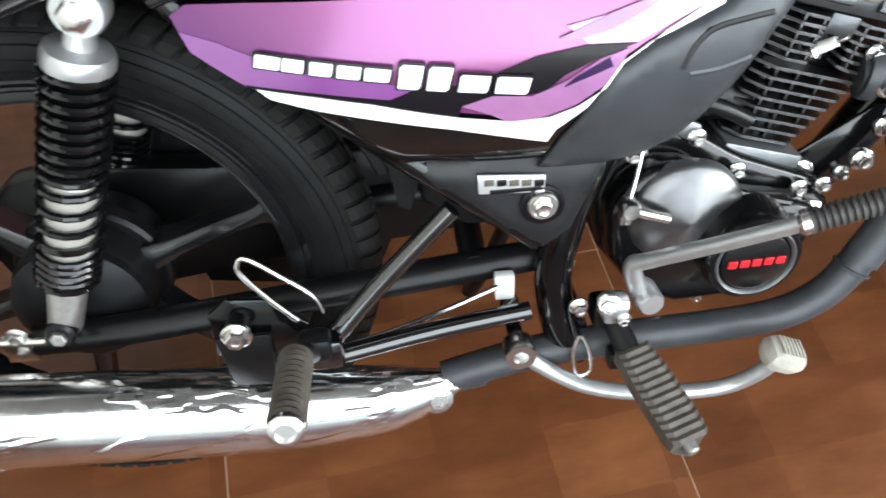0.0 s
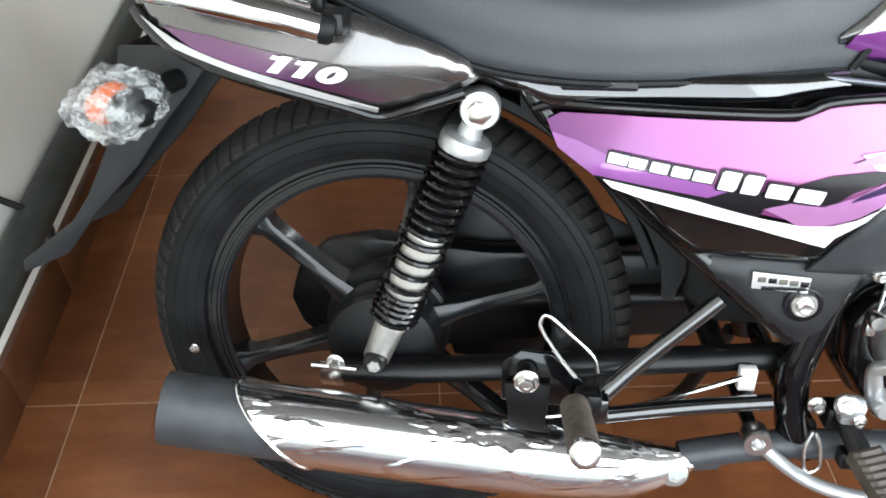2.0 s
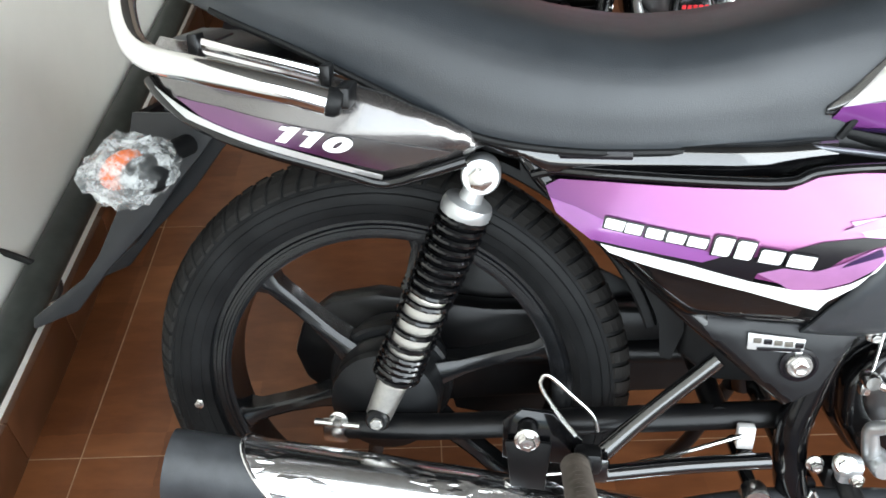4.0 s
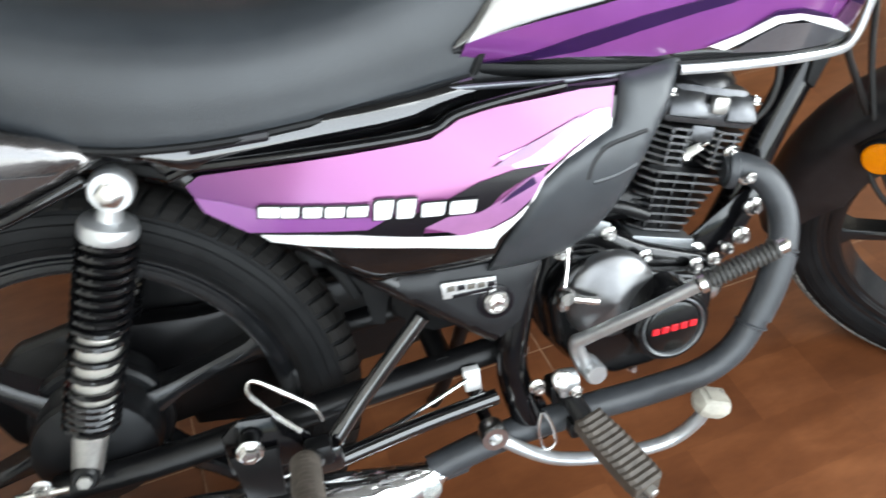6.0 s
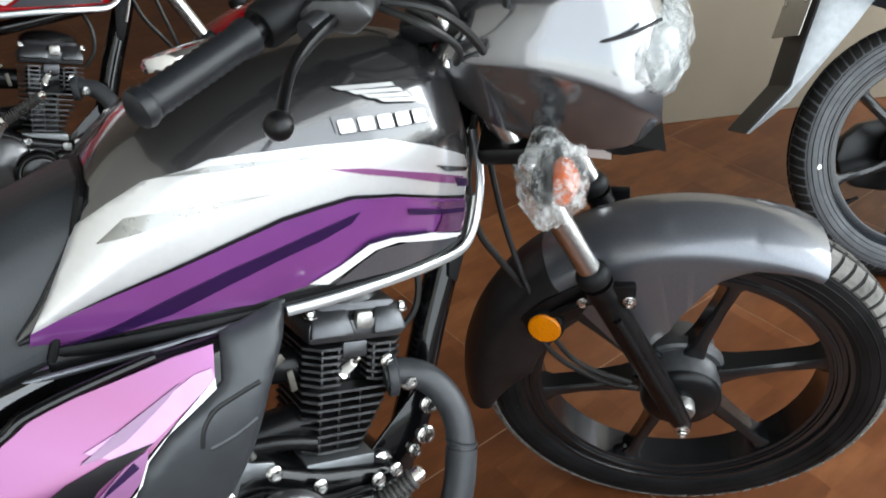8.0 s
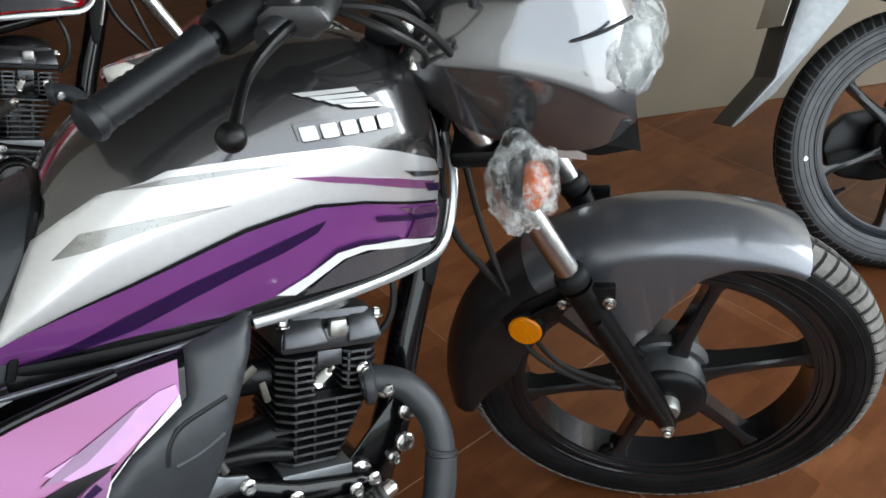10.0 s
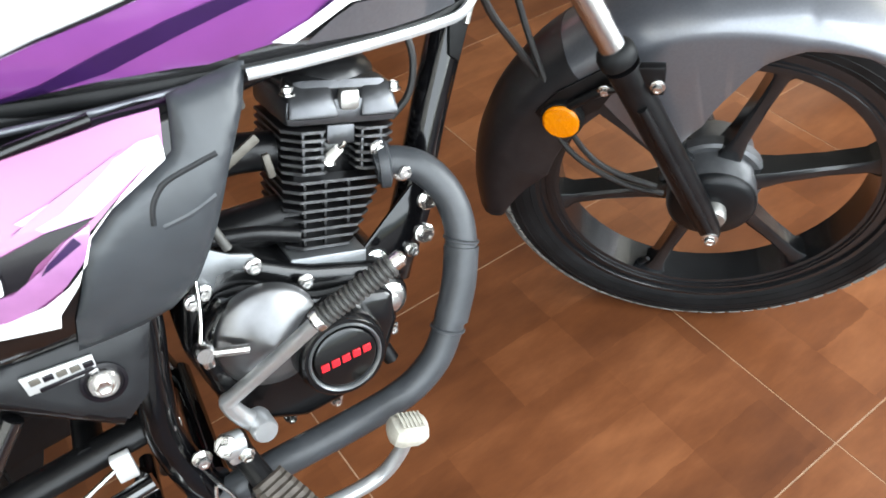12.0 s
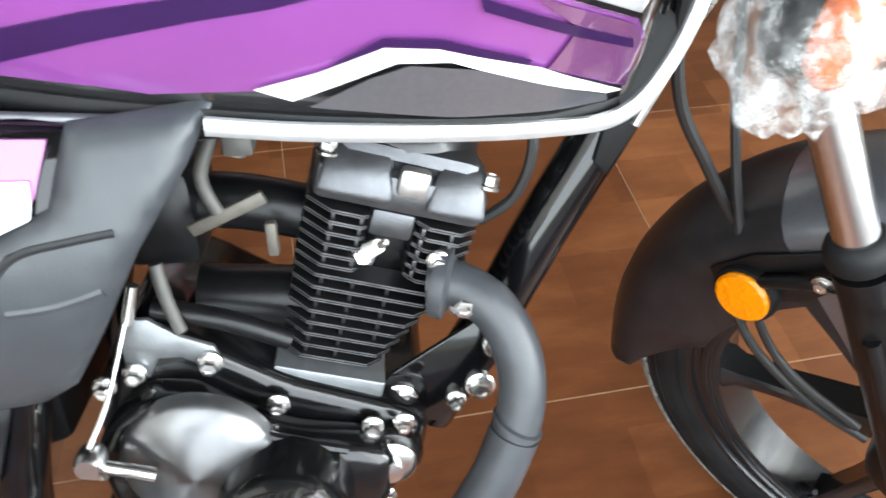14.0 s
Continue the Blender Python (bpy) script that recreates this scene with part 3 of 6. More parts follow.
def shock(side):
    f = Vector((1, side, 1))
    top, bot = SHOCK_T * f, SHOCK_B * f
    d = (top - bot).normalized()
    long = (top - bot).length
    body = part("shock_absorber", merged(tube([bot + d * 0.055, bot + d * 0.178], 0.0212, 24, 0), tube([bot + d * 0.177, bot + d * 0.186], [0.0212, 0.017], 24, 0)), M["damper"], bike,
                "black-sprung rear shock absorber with silver ends")
    part("upper_mount", merged(lathe([(0.0185, -0.013), (0.0205, -0.009), (0.0205, 0.009), (0.0185, 0.013)], top, (0, 1, 0), 28), tube([top - d * 0.012, top - d * 0.036], [0.011, 0.014], 12, 0),
                               lathe([(0.012, 0), (0.0255, 0.003), (0.0275, 0.008), (0.0275, 0.016), (0.0265, 0.020)], top - d * 0.030, -d, 32)), M["silver"], body, "silver upper mount and spring seat")
    part("lower_mount", merged(tube([bot - d * 0.006, bot - d * 0.003, bot + d * 0.054, bot + d * 0.058], [0.0130, 0.0160, 0.0186, 0.0172], 20, 0)), M["dull_alu"], body, "silver lower clevis")
    part("lower_eye", lathe([(0.0115, -0.021), (0.0142, -0.018), (0.0142, 0.018), (0.0115, 0.021)], bot, (0, 1, 0), 24), M["black_satin"], body, "black rubber lower eye")
    part("dust_tube", tube([bot + d * 0.175, top - d * 0.045], 0.0200, 20, 0), M["black_satin"], body, "black dust tube")
    pts, turns = [], 18                # close coils at the foot, wide ones over the body, even ones above
    u = d.orthogonal().normalized()
    w = d.cross(u)
    for i in range(turns * 14 + 1):
        n = i / 14
        a = 2 * math.pi * n
        pts.append(bot + d * float(np.interp(n, (0, 5, 9, 18), (0.060, 0.101, 0.180, long - 0.046))) + 0.0255 * (math.cos(a) * u + math.sin(a) * w))
    part("spring", tube(pts, 0.0040, 8, 0), M["black_gloss"], body, "black coil spring")
    bolt(body, bot + Vector((0, -side * 0.0205, 0)), 0.0080, 0.006, (0, -side, 0), material="dull_alu", washer=False)
    part("mount_nut", lathe([(0.013, 0), (0.013, 0.008), (0.009, 0.011), (0.004, 0.0115)], top + Vector((0, -side * 0.013, 0)), (0, -side, 0), 6), M["steel"], body)
    return body


shock(1.0)
shock(-1.0)

# -- frame --
rail = part("chassis", merged(
    tube([(0.938, 0, 0.66), (0.905, 0, 0.595), (0.868, 0, 0.525), (0.832, 0, 0.45), (0.805, 0, 0.40), (0.775, 0, 0.345)], 0.0215, 16),
    tube([(0.155, -0.115, 0.69), (0.18, -0.125, 0.642), (0.325, -0.128, 0.512), (0.455, -0.125, 0.402)], 0.0115, 12, 3),
    tube([(0.155, 0.115, 0.69), (0.18, 0.125, 0.642), (0.325, 0.128, 0.512), (0.455, 0.125, 0.402)], 0.0115, 12, 3),
    tube([(0.50, -0.10, 0.64), (0.505, -0.105, 0.50), (0.485, -0.108, 0.41), (0.475, -0.108, 0.34), (0.487, -0.11, 0.265), (0.51, -0.11, 0.24)], 0.019, 14),
    tube([(0.50, 0.10, 0.64), (0.505, 0.105, 0.50), (0.485, 0.108, 0.41), (0.475, 0.108, 0.34), (0.487, 0.11, 0.265)], 0.019, 14),
    tube([(-0.20, -0.085, 0.735), (0.05, -0.11, 0.70), (0.20, -0.12, 0.665), (0.5, -0.10, 0.64), (0.88, 0, 0.655)], 0.0125, 12),
    tube([(-0.20, 0.085, 0.735), (0.05, 0.11, 0.70), (0.20, 0.12, 0.665), (0.5, 0.10, 0.64), (0.88, 0, 0.655)], 0.0125, 12),
    tube([(0.99, 0, 0.845), (0.925, 0, 0.69)], 0.029, 20, 0),
    tube([(0.50, -0.11, 0.27), (0.50, 0.11, 0.27)], 0.014, 12, 0)), M["black_gloss"], bike, "glossy black tubular chassis")
part("gusset", prism([(0.925, 0.70), (0.955, 0.675), (0.935, 0.63), (0.905, 0.575), (0.895, 0.585), (0.905, 0.63)], -0.027, -0.020, 0.001), M["black_plastic"], rail)
part("weld_seam", tube([(0.950, -0.027, 0.675), (0.938, -0.028, 0.645), (0.922, -0.027, 0.612)], 0.0035, 8, 5), M["dull_alu"], rail, "bright headstock edge")
bolt(rail, (0.478, -0.113, 0.361), 0.0115, 0.011)
bolt(rail, (0.497, -0.13, 0.318), 0.007, 0.012)
part("peg_tube", merged(tube([(0.449, -0.128, 0.316), (0.36, -0.132, 0.306), (0.262, -0.145, 0.297)], 0.0095, 12, 4), tube([(0.375, -0.13, 0.447), (0.30, -0.135, 0.368), (0.25, -0.148, 0.318)], [0.0095, 0.0095, 0.011], 12, 4),
                        box((0.247, -0.155, 0.318), (0.035, 0.03, 0.035), 0.006)), M["black_shine"], rail, "glossy black passenger peg bracket tubes")
part("swing_arm", merged(tube([(0.475, -0.075, 0.345), (0.25, -0.082, 0.325), (0.05, -0.088, 0.307), (-0.05, -0.088, 0.303)], 0.0165, 12, 4, flat=0.7),
                         tube([(0.475, 0.075, 0.345), (0.25, 0.082, 0.325), (0.05, 0.088, 0.307), (-0.05, 0.088, 0.303)], 0.0165, 12, 4, flat=0.7),
                         tube([(0.40, -0.08, 0.338), (0.40, 0.08, 0.338)], 0.015, 12, 0)), M["black_satin"], rail, "black swinging arm")
part("mount_plate", prism([(0.145, 0.365), (0.165, 0.382), (0.20, 0.378), (0.235, 0.345), (0.23, 0.31), (0.145, 0.315)], -0.150, -0.144, 0.001), M["black_gloss"], rail, "black muffler bracket")
part("bolt_boss", lathe([(0.011, 0), (0.011, 0.022)], (0.172, -0.148, 0.356), (0, -1, 0), 16), M["black_satin"], rail)
bolt(rail, (0.172, -0.168, 0.356), 0.0098, 0.012)
adj = part("chain_adjuster", merged(box((-0.062, -0.098, 0.302), (0.03, 0.006, 0.032), 0.001), tube([(-0.085, -0.105, 0.318), (-0.03, -0.105, 0.315)], 0.0045, 10, 0)), M["steel"], rail, "zinc chain adjuster")
bolt(adj, (-0.056, -0.104, 0.322), 0.008, 0.007)
bolt(adj, (-0.06, -0.101, 0.298), 0.005, 0.004)
part("brake_rod", tube([(-0.02, -0.115, 0.245), (0.15, -0.118, 0.262), (0.30, -0.115, 0.29), (0.42, -0.11, 0.335)], 0.0028, 8, 4), M["steel"], rail)
part("return_spring_wire", tube([(0.226, -0.155, 0.355), (0.205, -0.156, 0.383), (0.186, -0.156, 0.414), (0.185, -0.155, 0.426), (0.193, -0.154, 0.430), (0.218, -0.153, 0.407), (0.243, -0.152, 0.381), (0.25, -0.152, 0.36)], 0.0024, 8, 5), M["steel"], rail, "bent bright wire loop")
part("switch_wire", tube([(0.498, -0.138, 0.285), (0.492, -0.14, 0.262), (0.498, -0.142, 0.232), (0.512, -0.142, 0.238), (0.508, -0.14, 0.268), (0.500, -0.138, 0.285)], 0.0022, 8, 5), M["steel"], rail, "bent bright wire loop")
part("lug", box((0.427, -0.10, 0.328), (0.020, 0.012, 0.030), 0.002), M["white"], rail, "small white plastic clip")

# inner panels between wheel and side cover
part("inner_fender", sheet([(0.150, 0.665), (0.185, 0.635), (0.235, 0.585), (0.300, 0.530), (0.345, 0.49), (0.352, 0.44), (0.34, 0.40), (0.328, 0.405), (0.322, 0.45), (0.300, 0.495), (0.26, 0.54), (0.205, 0.585), (0.155, 0.625)],
                           lambda x, z: -0.060 + 0.02 * max(0, (x - 0.2)), 0.003, 0.014), M["black_plastic"], rail, "matt black inner fender")
part("inner_rib", tube([(0.235, -0.062, 0.572), (0.265, -0.062, 0.555), (0.30, -0.061, 0.523)], 0.004, 8, 4), M["black_plastic"], rail)
part("inner_housing", prism([(0.355, 0.505), (0.50, 0.505), (0.498, 0.385), (0.455, 0.372), (0.395, 0.372), (0.350, 0.405)], -0.055, 0.055, 0.008), M["black_plastic"], rail, "matt black housing behind the frame cover")
part("battery_box", box((0.385, 0.02, 0.51), (0.11, 0.10, 0.17), 0.012), M["black_satin"], rail, "black battery box behind the side cover")


def arch(c, r0, width, a0, a1, edge, thick=0.0025, n=44, crown=0.0):
    """A mudguard: an arched band round c with sides that reach in by edge(angle)."""
    outer, inner = [], []
    side = [(-1.0, None), (-1.0, 0.55 + 0.30 * crown), (-0.98, 0.3 + 0.34 * crown), (-0.86, 0.1 + 0.30 * crown), (-0.6, 0.02 + 0.17 * crown), (-0.3, 0.045 * crown)]
    prof = side + [(0, 0.0)] + [(-a, k) for a, k in side[::-1]]
    for a in np.linspace(a0, a1, n).tolist():
        ca, sa = math.cos(radians(a)), math.sin(radians(a))
        e = edge(a)
        ro, ri = [], []
        for s, k in prof:
            d = e if k is None else k * min(e, 0.05)
            rr = (r0(a) if callable(r0) else r0) - d
            ro.append((c[0] + rr * ca, s * width, c[1] + rr * sa))
            ri.append((c[0] + (rr - thick) * ca, s * (width - thick), c[1] + (rr - thick) * sa))
        outer.append(ro + ri[::-1])
    return loft(outer)


part("rear_fender", arch((0.0, 0.321), 0.346, 0.044, 20, 92, lambda a: 0.014), M["black_plastic"], rail, "black rear fender over the tyre")
# added plate beyond the wheel, standing in for the darkness between its spokes
part("wheel_guard", prism([(0.07, 0.19), (0.04, 0.30), (0.045, 0.43), (0.07, 0.46), (0.13, 0.47), (0.24, 0.45), (0.34, 0.40), (0.36, 0.33), (0.30, 0.20), (0.20, 0.17)], 0.128, 0.132, 0.001), M["black_satin"], rail, "added black plate that darkens the view through the rear wheel")
part("chain_case", merged(prism([(-0.165, 0.30), (-0.15, 0.35), (-0.11, 0.385), (-0.04, 0.40), (0.12, 0.385), (0.42, 0.40), (0.45, 0.36), (0.42, 0.27), (0.1, 0.235), (-0.04, 0.215), (-0.11, 0.225), (-0.15, 0.258)], 0.085, 0.125, 0.008)),
     M["black_satin"], rail, "black chain case")

# -- exhaust --
header = part("exhaust", tube([(0.775, -0.045, 0.505), (0.797, -0.050, 0.503), (0.822, -0.062, 0.488), (0.838, -0.076, 0.455), (0.838, -0.088, 0.412), (0.820, -0.098, 0.365), (0.795, -0.104, 0.32), (0.765, -0.108, 0.282), (0.72, -0.11, 0.26),
                               (0.65, -0.112, 0.254), (0.55, -0.114, 0.252), (0.45, -0.116, 0.244), (0.36, -0.122, 0.226)], 0.0178, 20, 6), M["pipe"], bike, "matt black exhaust pipe with a chromed muffler")
part("shield", tube([(0.834, -0.092, 0.398), (0.818, -0.099, 0.358), (0.797, -0.1045, 0.322)], 0.0196, 20, 6), M["pipe"], header, "black pipe sleeve")
for s in ((0.836, -0.0905, 0.405), (0.790, -0.1055, 0.313)):
    part("sleeve_edge", lathe([(0.0185, -0.002), (0.0205, -0.001), (0.0205, 0.001), (0.0185, 0.002)], s, (0.45, 0.1, 0.9), 20), M["pipe"], header)
part("flange", lathe([(0.026, -0.004), (0.027, 0.0), (0.027, 0.006), (0.02, 0.009)], (0.783, -0.046, 0.505), (0.9, -0.25, -0.12), 20), M["pipe"], header, "exhaust flange")
bolt(header, (0.799, -0.060, 0.496), 0.0085, 0.012)
bolt(header, (0.782, -0.05, 0.525), 0.006, 0.01)


def muffler():
    front, tail = Vector((0.398, -0.123, 0.188)), Vector((-0.238, -0.182, 0.302))
    d = (tail - front).normalized()
    long = (tail - front).length
    up = Vector((0, 0, 1))
    up = (up - d * up.dot(d)).normalized()
    side = d.cross(up)

    def ring(f, ry, rz, drop=0.0, n=28):
        c = front + d * long * f - up * drop
        return [c + rz * 1.06 * math.sin(a) * up + ry * math.cos(a) * side for a in (2 * math.pi * k / n for k in range(n))]

    can = part("muffler", loft([ring(f, r, r * 1.1, -lift) for f, r, lift in ((0.0, 0.010, 0.036), (0.05, 0.011, 0.029), (0.10, 0.021, 0.016), (0.2, 0.031, 0.004), (0.5, 0.0375, 0), (0.9, 0.0385, 0), (1.0, 0.038, 0), (1.0, 0.0335, 0), (0.97, 0.0315, 0))]), M["pipe"], header, "matt black muffler can")
    # chromed shell with a slanting rear edge
    rings = []
    for f, r, lift, cut in ((0.015, 0.004, 0.038, 0), (0.03, 0.0080, 0.035, 0), (0.05, 0.0133, 0.029, 0), (0.075, 0.0190, 0.0224, 0), (0.11, 0.0265, 0.0136, 0), (0.15, 0.0325, 0.0071, 0), (0.2, 0.0355, 0.0037, 0), (0.285, 0.0388, 0, 0), (0.4, 0.0410, 0, 0), (0.5, 0.0413, 0, 0), (0.62, 0.0413, 0, 0.02), (0.70, 0.0413, 0, 0.06), (0.78, 0.0413, 0, 0.125)):
        rr = []
        for k in range(32):
            a = 2 * math.pi * k / 32
            s = (math.sin(a) - 1) / 2           # 0 on top, -1 underneath
            c = front + up * lift + d * long * (f + cut * (s + 0.62) * 1.25 if cut else f)
            rr.append(c + r * 1.17 * math.sin(a) * up + r * 1.02 * math.cos(a) * side)
        rings.append(rr)
    part("muffler_cover", loft(rings, caps=False), M["wrapped_chrome"], header, "chromed muffler cover under creased clear film")
    edge = [p for p in rings[-1]]
    part("cover_rim", tube(edge + edge[:1], 0.0025, 8, 0), M["chrome"], header)
    bolt(header, front + d * long * 0.080 + up * 0.022 + Vector((0, -0.019, 0.0)), 0.011, 0.005, (0.1, -1, 0.25))
    for f, r in ((0.39, 0.0409),):
        part("cover_screw", lathe([(0.011, 0), (0.011, 0.002), (0.004, 0.0035)], front + d * long * f + up * r * 1.17, up, 16), M["chrome"], header)
    part("muffler_bracket", prism([(0.148, 0.345), (0.200, 0.345), (0.195, 0.28), (0.156, 0.283)], -0.16, -0.155, 0.001), M["black_satin"], header)
    return can


muffler()

# -- engine --
engine = part("engine", prism([(0.545, 0.47), (0.520, 0.40), (0.530, 0.335), (0.565, 0.285), (0.62, 0.262), (0.68, 0.262), (0.735, 0.300), (0.768, 0.355), (0.772, 0.385), (0.745, 0.402), (0.668, 0.432), (0.605, 0.474), (0.56, 0.497)],
                              -0.062, 0.10, 0.012, 3), M["case_black"], bike, "black air-cooled single-cylinder engine")
part("clutch_cover", prism([(0.546, 0.432), (0.528, 0.405), (0.533, 0.345), (0.562, 0.300), (0.61, 0.276), (0.665, 0.279), (0.715, 0.303), (0.742, 0.345), (0.745, 0.385), (0.722, 0.394), (0.67, 0.404), (0.635, 0.424), (0.605, 0.447), (0.572, 0.450)],
                           -0.098, -0.058, 0.014, 3), M["case_black"], engine, "glossy black clutch cover")
dome = part("clutch_dome", lathe([(0.057, 0.0), (0.056, 0.010), (0.053, 0.0145), (0.04, 0.0195), (0.02, 0.0255), (0.004, 0.029)], (0, 0, 0), (0, -1, 0.0), 64), M["brushed"], engine, "turned dark metal dome of the clutch cover", smooth=60)
dome.location = (0.604, -0.090, 0.396)
badge = part("badge_cover", lathe([(0.050, 0.0), (0.0485, 0.032), (0.046, 0.043), (0.043, 0.046), (0.039, 0.046), (0.039, 0.042)], (0.663, -0.096, 0.363), (0, -1, 0), 48), M["case_black"], engine, "round black side cover")
part("badge_ring", lathe_open([(0.0362, -0.1425), (0.0380, -0.1445), (0.0393, -0.1425), (0.0395, -0.1395), (0.0355, -0.1395), (0.0362, -0.1425)], (0.663, 0, 0.363), (0, 1, 0), 48), M["cast_alu"], badge, "thin machined ring")
part("badge_disc", lathe([(0.034, 0.0), (0.033, 0.0035), (0.030, 0.0048), (0.003, 0.005)], (0.663, -0.1385, 0.363), (0, -1, 0), 48), M["case_black"], badge)
for k in range(5):
    x, z = 0.663 + (k - 2) * 0.0116, 0.364 + (k - 2) * 0.0004
    part("red_mark", prism([(x - 0.0049, z - 0.0042), (x + 0.0040, z - 0.0042), (x + 0.0049, z + 0.0042), (x - 0.0040, z + 0.0042)], -0.1455, -0.1432, 0.0006, 1), M["red"], badge, "raised red plain bar")
part("oil_filter_boss", merged(lathe([(0.026, 0), (0.026, 0.016), (0.023, 0.020), (0.004, 0.021)], (0.740, -0.056, 0.366), (0, -1, 0), 28)), M["case_black"], engine)
part("filler_plug", lathe([(0.0205, 0), (0.0205, 0.008), (0.017, 0.011), (0.0095, 0.0115), (0.0095, 0.018), (0.003, 0.019)], (0.740, -0.076, 0.366), (0, -1, 0), 24), M["steel"], engine, "bright plug")
part("drain_stub", merged(tube([(0.716, -0.08, 0.318), (0.722, -0.085, 0.292)], 0.009, 12, 0)), M["black_satin"], engine)
for x, y, z in ((0.651, -0.052, 0.252), (0.595, -0.068, 0.272), (0.735, -0.07, 0.325), (0.752, -0.07, 0.40), (0.548, -0.085, 0.462)):
    bolt(engine, (x, y - 0.004, z), 0.0058, 0.010, washer=True)
part("gasket_rib", tube([(0.622, -0.096, 0.434), (0.66, -0.096, 0.412), (0.71, -0.096, 0.396)], 0.004, 8, 4), M["case_black"], engine)
for x, z in ((0.660, 0.424), (0.728, 0.397)):
    bolt(engine, (x, -0.073, z), 0.0062, 0.010)
# clutch arm and cable plate
part("cable_plate", prism([(0.556, 0.462), (0.556, 0.478), (0.566, 0.500), (0.578, 0.500), (0.598, 0.484), (0.620, 0.474), (0.624, 0.460), (0.614, 0.455), (0.596, 0.466), (0.580, 0.466), (0.571, 0.450), (0.560, 0.449)], -0.067, -0.062, 0.0015), M["cast_alu"], engine, "dull silver cable bracket")
bolt(engine, (0.616, -0.068, 0.462), 0.0066, 0.011)
bolt(engine, (0.562, -0.068, 0.456), 0.0062, 0.010)
part("clutch_arm", merged(tube([(0.538, -0.122, 0.423), (0.579, -0.120, 0.407)], 0.0052, 12, 0), lathe([(0.008, -0.010), (0.010, -0.006), (0.010, 0.006), (0.008, 0.010)], (0.540, -0.121, 0.425), (0, 1, 0), 14), box((0.540, -0.112, 0.410), (0.012, 0.012, 0.018), 0.003)), M["steel"], engine, "bright clutch arm")
part("clutch_cable", tube([(0.566, -0.07, 0.505), (0.552, -0.100, 0.458), (0.538, -0.122, 0.430)], 0.002, 8, 4), M["steel"], engine)
part("cable_end", merged(tube([(0.566, -0.07, 0.50), (0.574, -0.066, 0.528)], 0.0045, 10, 0)), M["steel"], engine)

# cylinder: its axis leans forward a little
AX_T = radians(16)
CYL = Vector((0.693, 0.020, 0.438))
CUP, CFW = Vector((math.sin(AX_T), 0, math.cos(AX_T))), Vector((math.cos(AX_T), 0, -math.sin(AX_T)))


def fin(u, half, f0, f1, y0, y1, thick=0.0030, cut=0.012, slant=0.03):
    """A cooling fin at height u on the cylinder, from f0 to f1 fore and aft and y0 to y1 across."""
    bm = bmesh.new()
    lo, hi = [], []
    pts = [(f0 + slant * 1.15, y0), (f1 - cut, y0), (f1, y0 + cut), (f1, y1 - cut), (f1 - cut, y1), (f0 + cut, y1), (f0, y1 - cut), (f0, y0 + slant)]
    for f, y in pts:
        p = CYL + CUP * u + CFW * f
        lo.append(bm.verts.new((p.x, p.y + y, p.z)))
        q = p + CUP * thick
        hi.append(bm.verts.new((q.x, q.y + y, q.z)))
    bm.faces.new(lo)
    bm.faces.new(hi[::-1])
    for i in range(8):
        bm.faces.new((lo[i], hi[i], hi[(i + 1) % 8], lo[(i + 1) % 8]))
    bmesh.ops.recalc_face_normals(bm, faces=bm.faces)
    bmesh.ops.bevel(bm, geom=[e for e in bm.edges], offset=0.0012, segments=2, affect="EDGES", clamp_overlap=True)
    bm.normal_update()
    # outer rims take the paler colour that paints in their edge highlight
    for face in bm.faces:
        face.material_index = 1 if abs(face.normal.dot(CUP)) < 0.75 else 0
    return bm


def add_fin(*args, **kw):
    ob = part("fin", fin(*args, **kw), M["fin_black"], cyl, smooth=20)
    ob.data.materials.append(M["fin_edge"])


def block(u0, u1, f0, f1, y0, y1, bev=0.006):
    m = Matrix((CFW, (0, 1, 0), CUP)).transposed().to_4x4()
    return box(CYL + CUP * (u0 + u1) / 2 + CFW * (f0 + f1) / 2 + Vector((0, (y0 + y1) / 2, 0)), (f1 - f0, y1 - y0, u1 - u0), bev, m)


cyl = part("cylinder", merged(block(-0.01, 0.075, -0.018, 0.035, -0.04, 0.045), block(0.07, 0.125, -0.022, 0.07, -0.038, 0.05)), M["case_black"], engine, "black finned cylinder and head")
part("base_plate", block(-0.024, -0.006, -0.036, 0.050, -0.071, 0.06, 0.002), M["cast_alu"], cyl, "dull silver cylinder foot")
for k in range(8):
    u = -0.003 + 0.0108 * k
    f = k / 7
    add_fin(u, 0, -0.034 - 0.003 * f, 0.046 + 0.034 * f, -0.060 - 0.004 * f, 0.06, slant=0.014)
for k in range(6):
    u = 0.0835 + 0.0087 * k
    add_fin(u, 0, -0.038, 0.008, -0.068, 0.06, cut=0.004, slant=0.016)
    add_fin(u, 0, 0.041, 0.086, -0.066, 0.06, cut=0.012, slant=0.008)
part("plug_brow", block(0.113, 0.134, 0.009, 0.040, -0.061, -0.035, 0.003), M["cast_black"], cyl)
for f in (-0.017, 0.003, 0.047, 0.068):
    for k in range(5):
        part("fin_pin", block(0.0865 + 0.0087 * k, 0.0925 + 0.0087 * k, f - 0.0014, f + 0.0014, -0.0640, -0.056, 0.0006), M["cast_black"], cyl)
for f, first in ((-0.015, 0), (0.008, 0), (0.034, 2)):
    for k in range(first, 7):
        part("fin_pin", block(0.0002 + 0.0108 * k, 0.0082 + 0.0108 * k, f - 0.0016, f + 0.0016, -0.0560 - 0.0005 * k, -0.048, 0.0006), M["fin_black"], cyl)
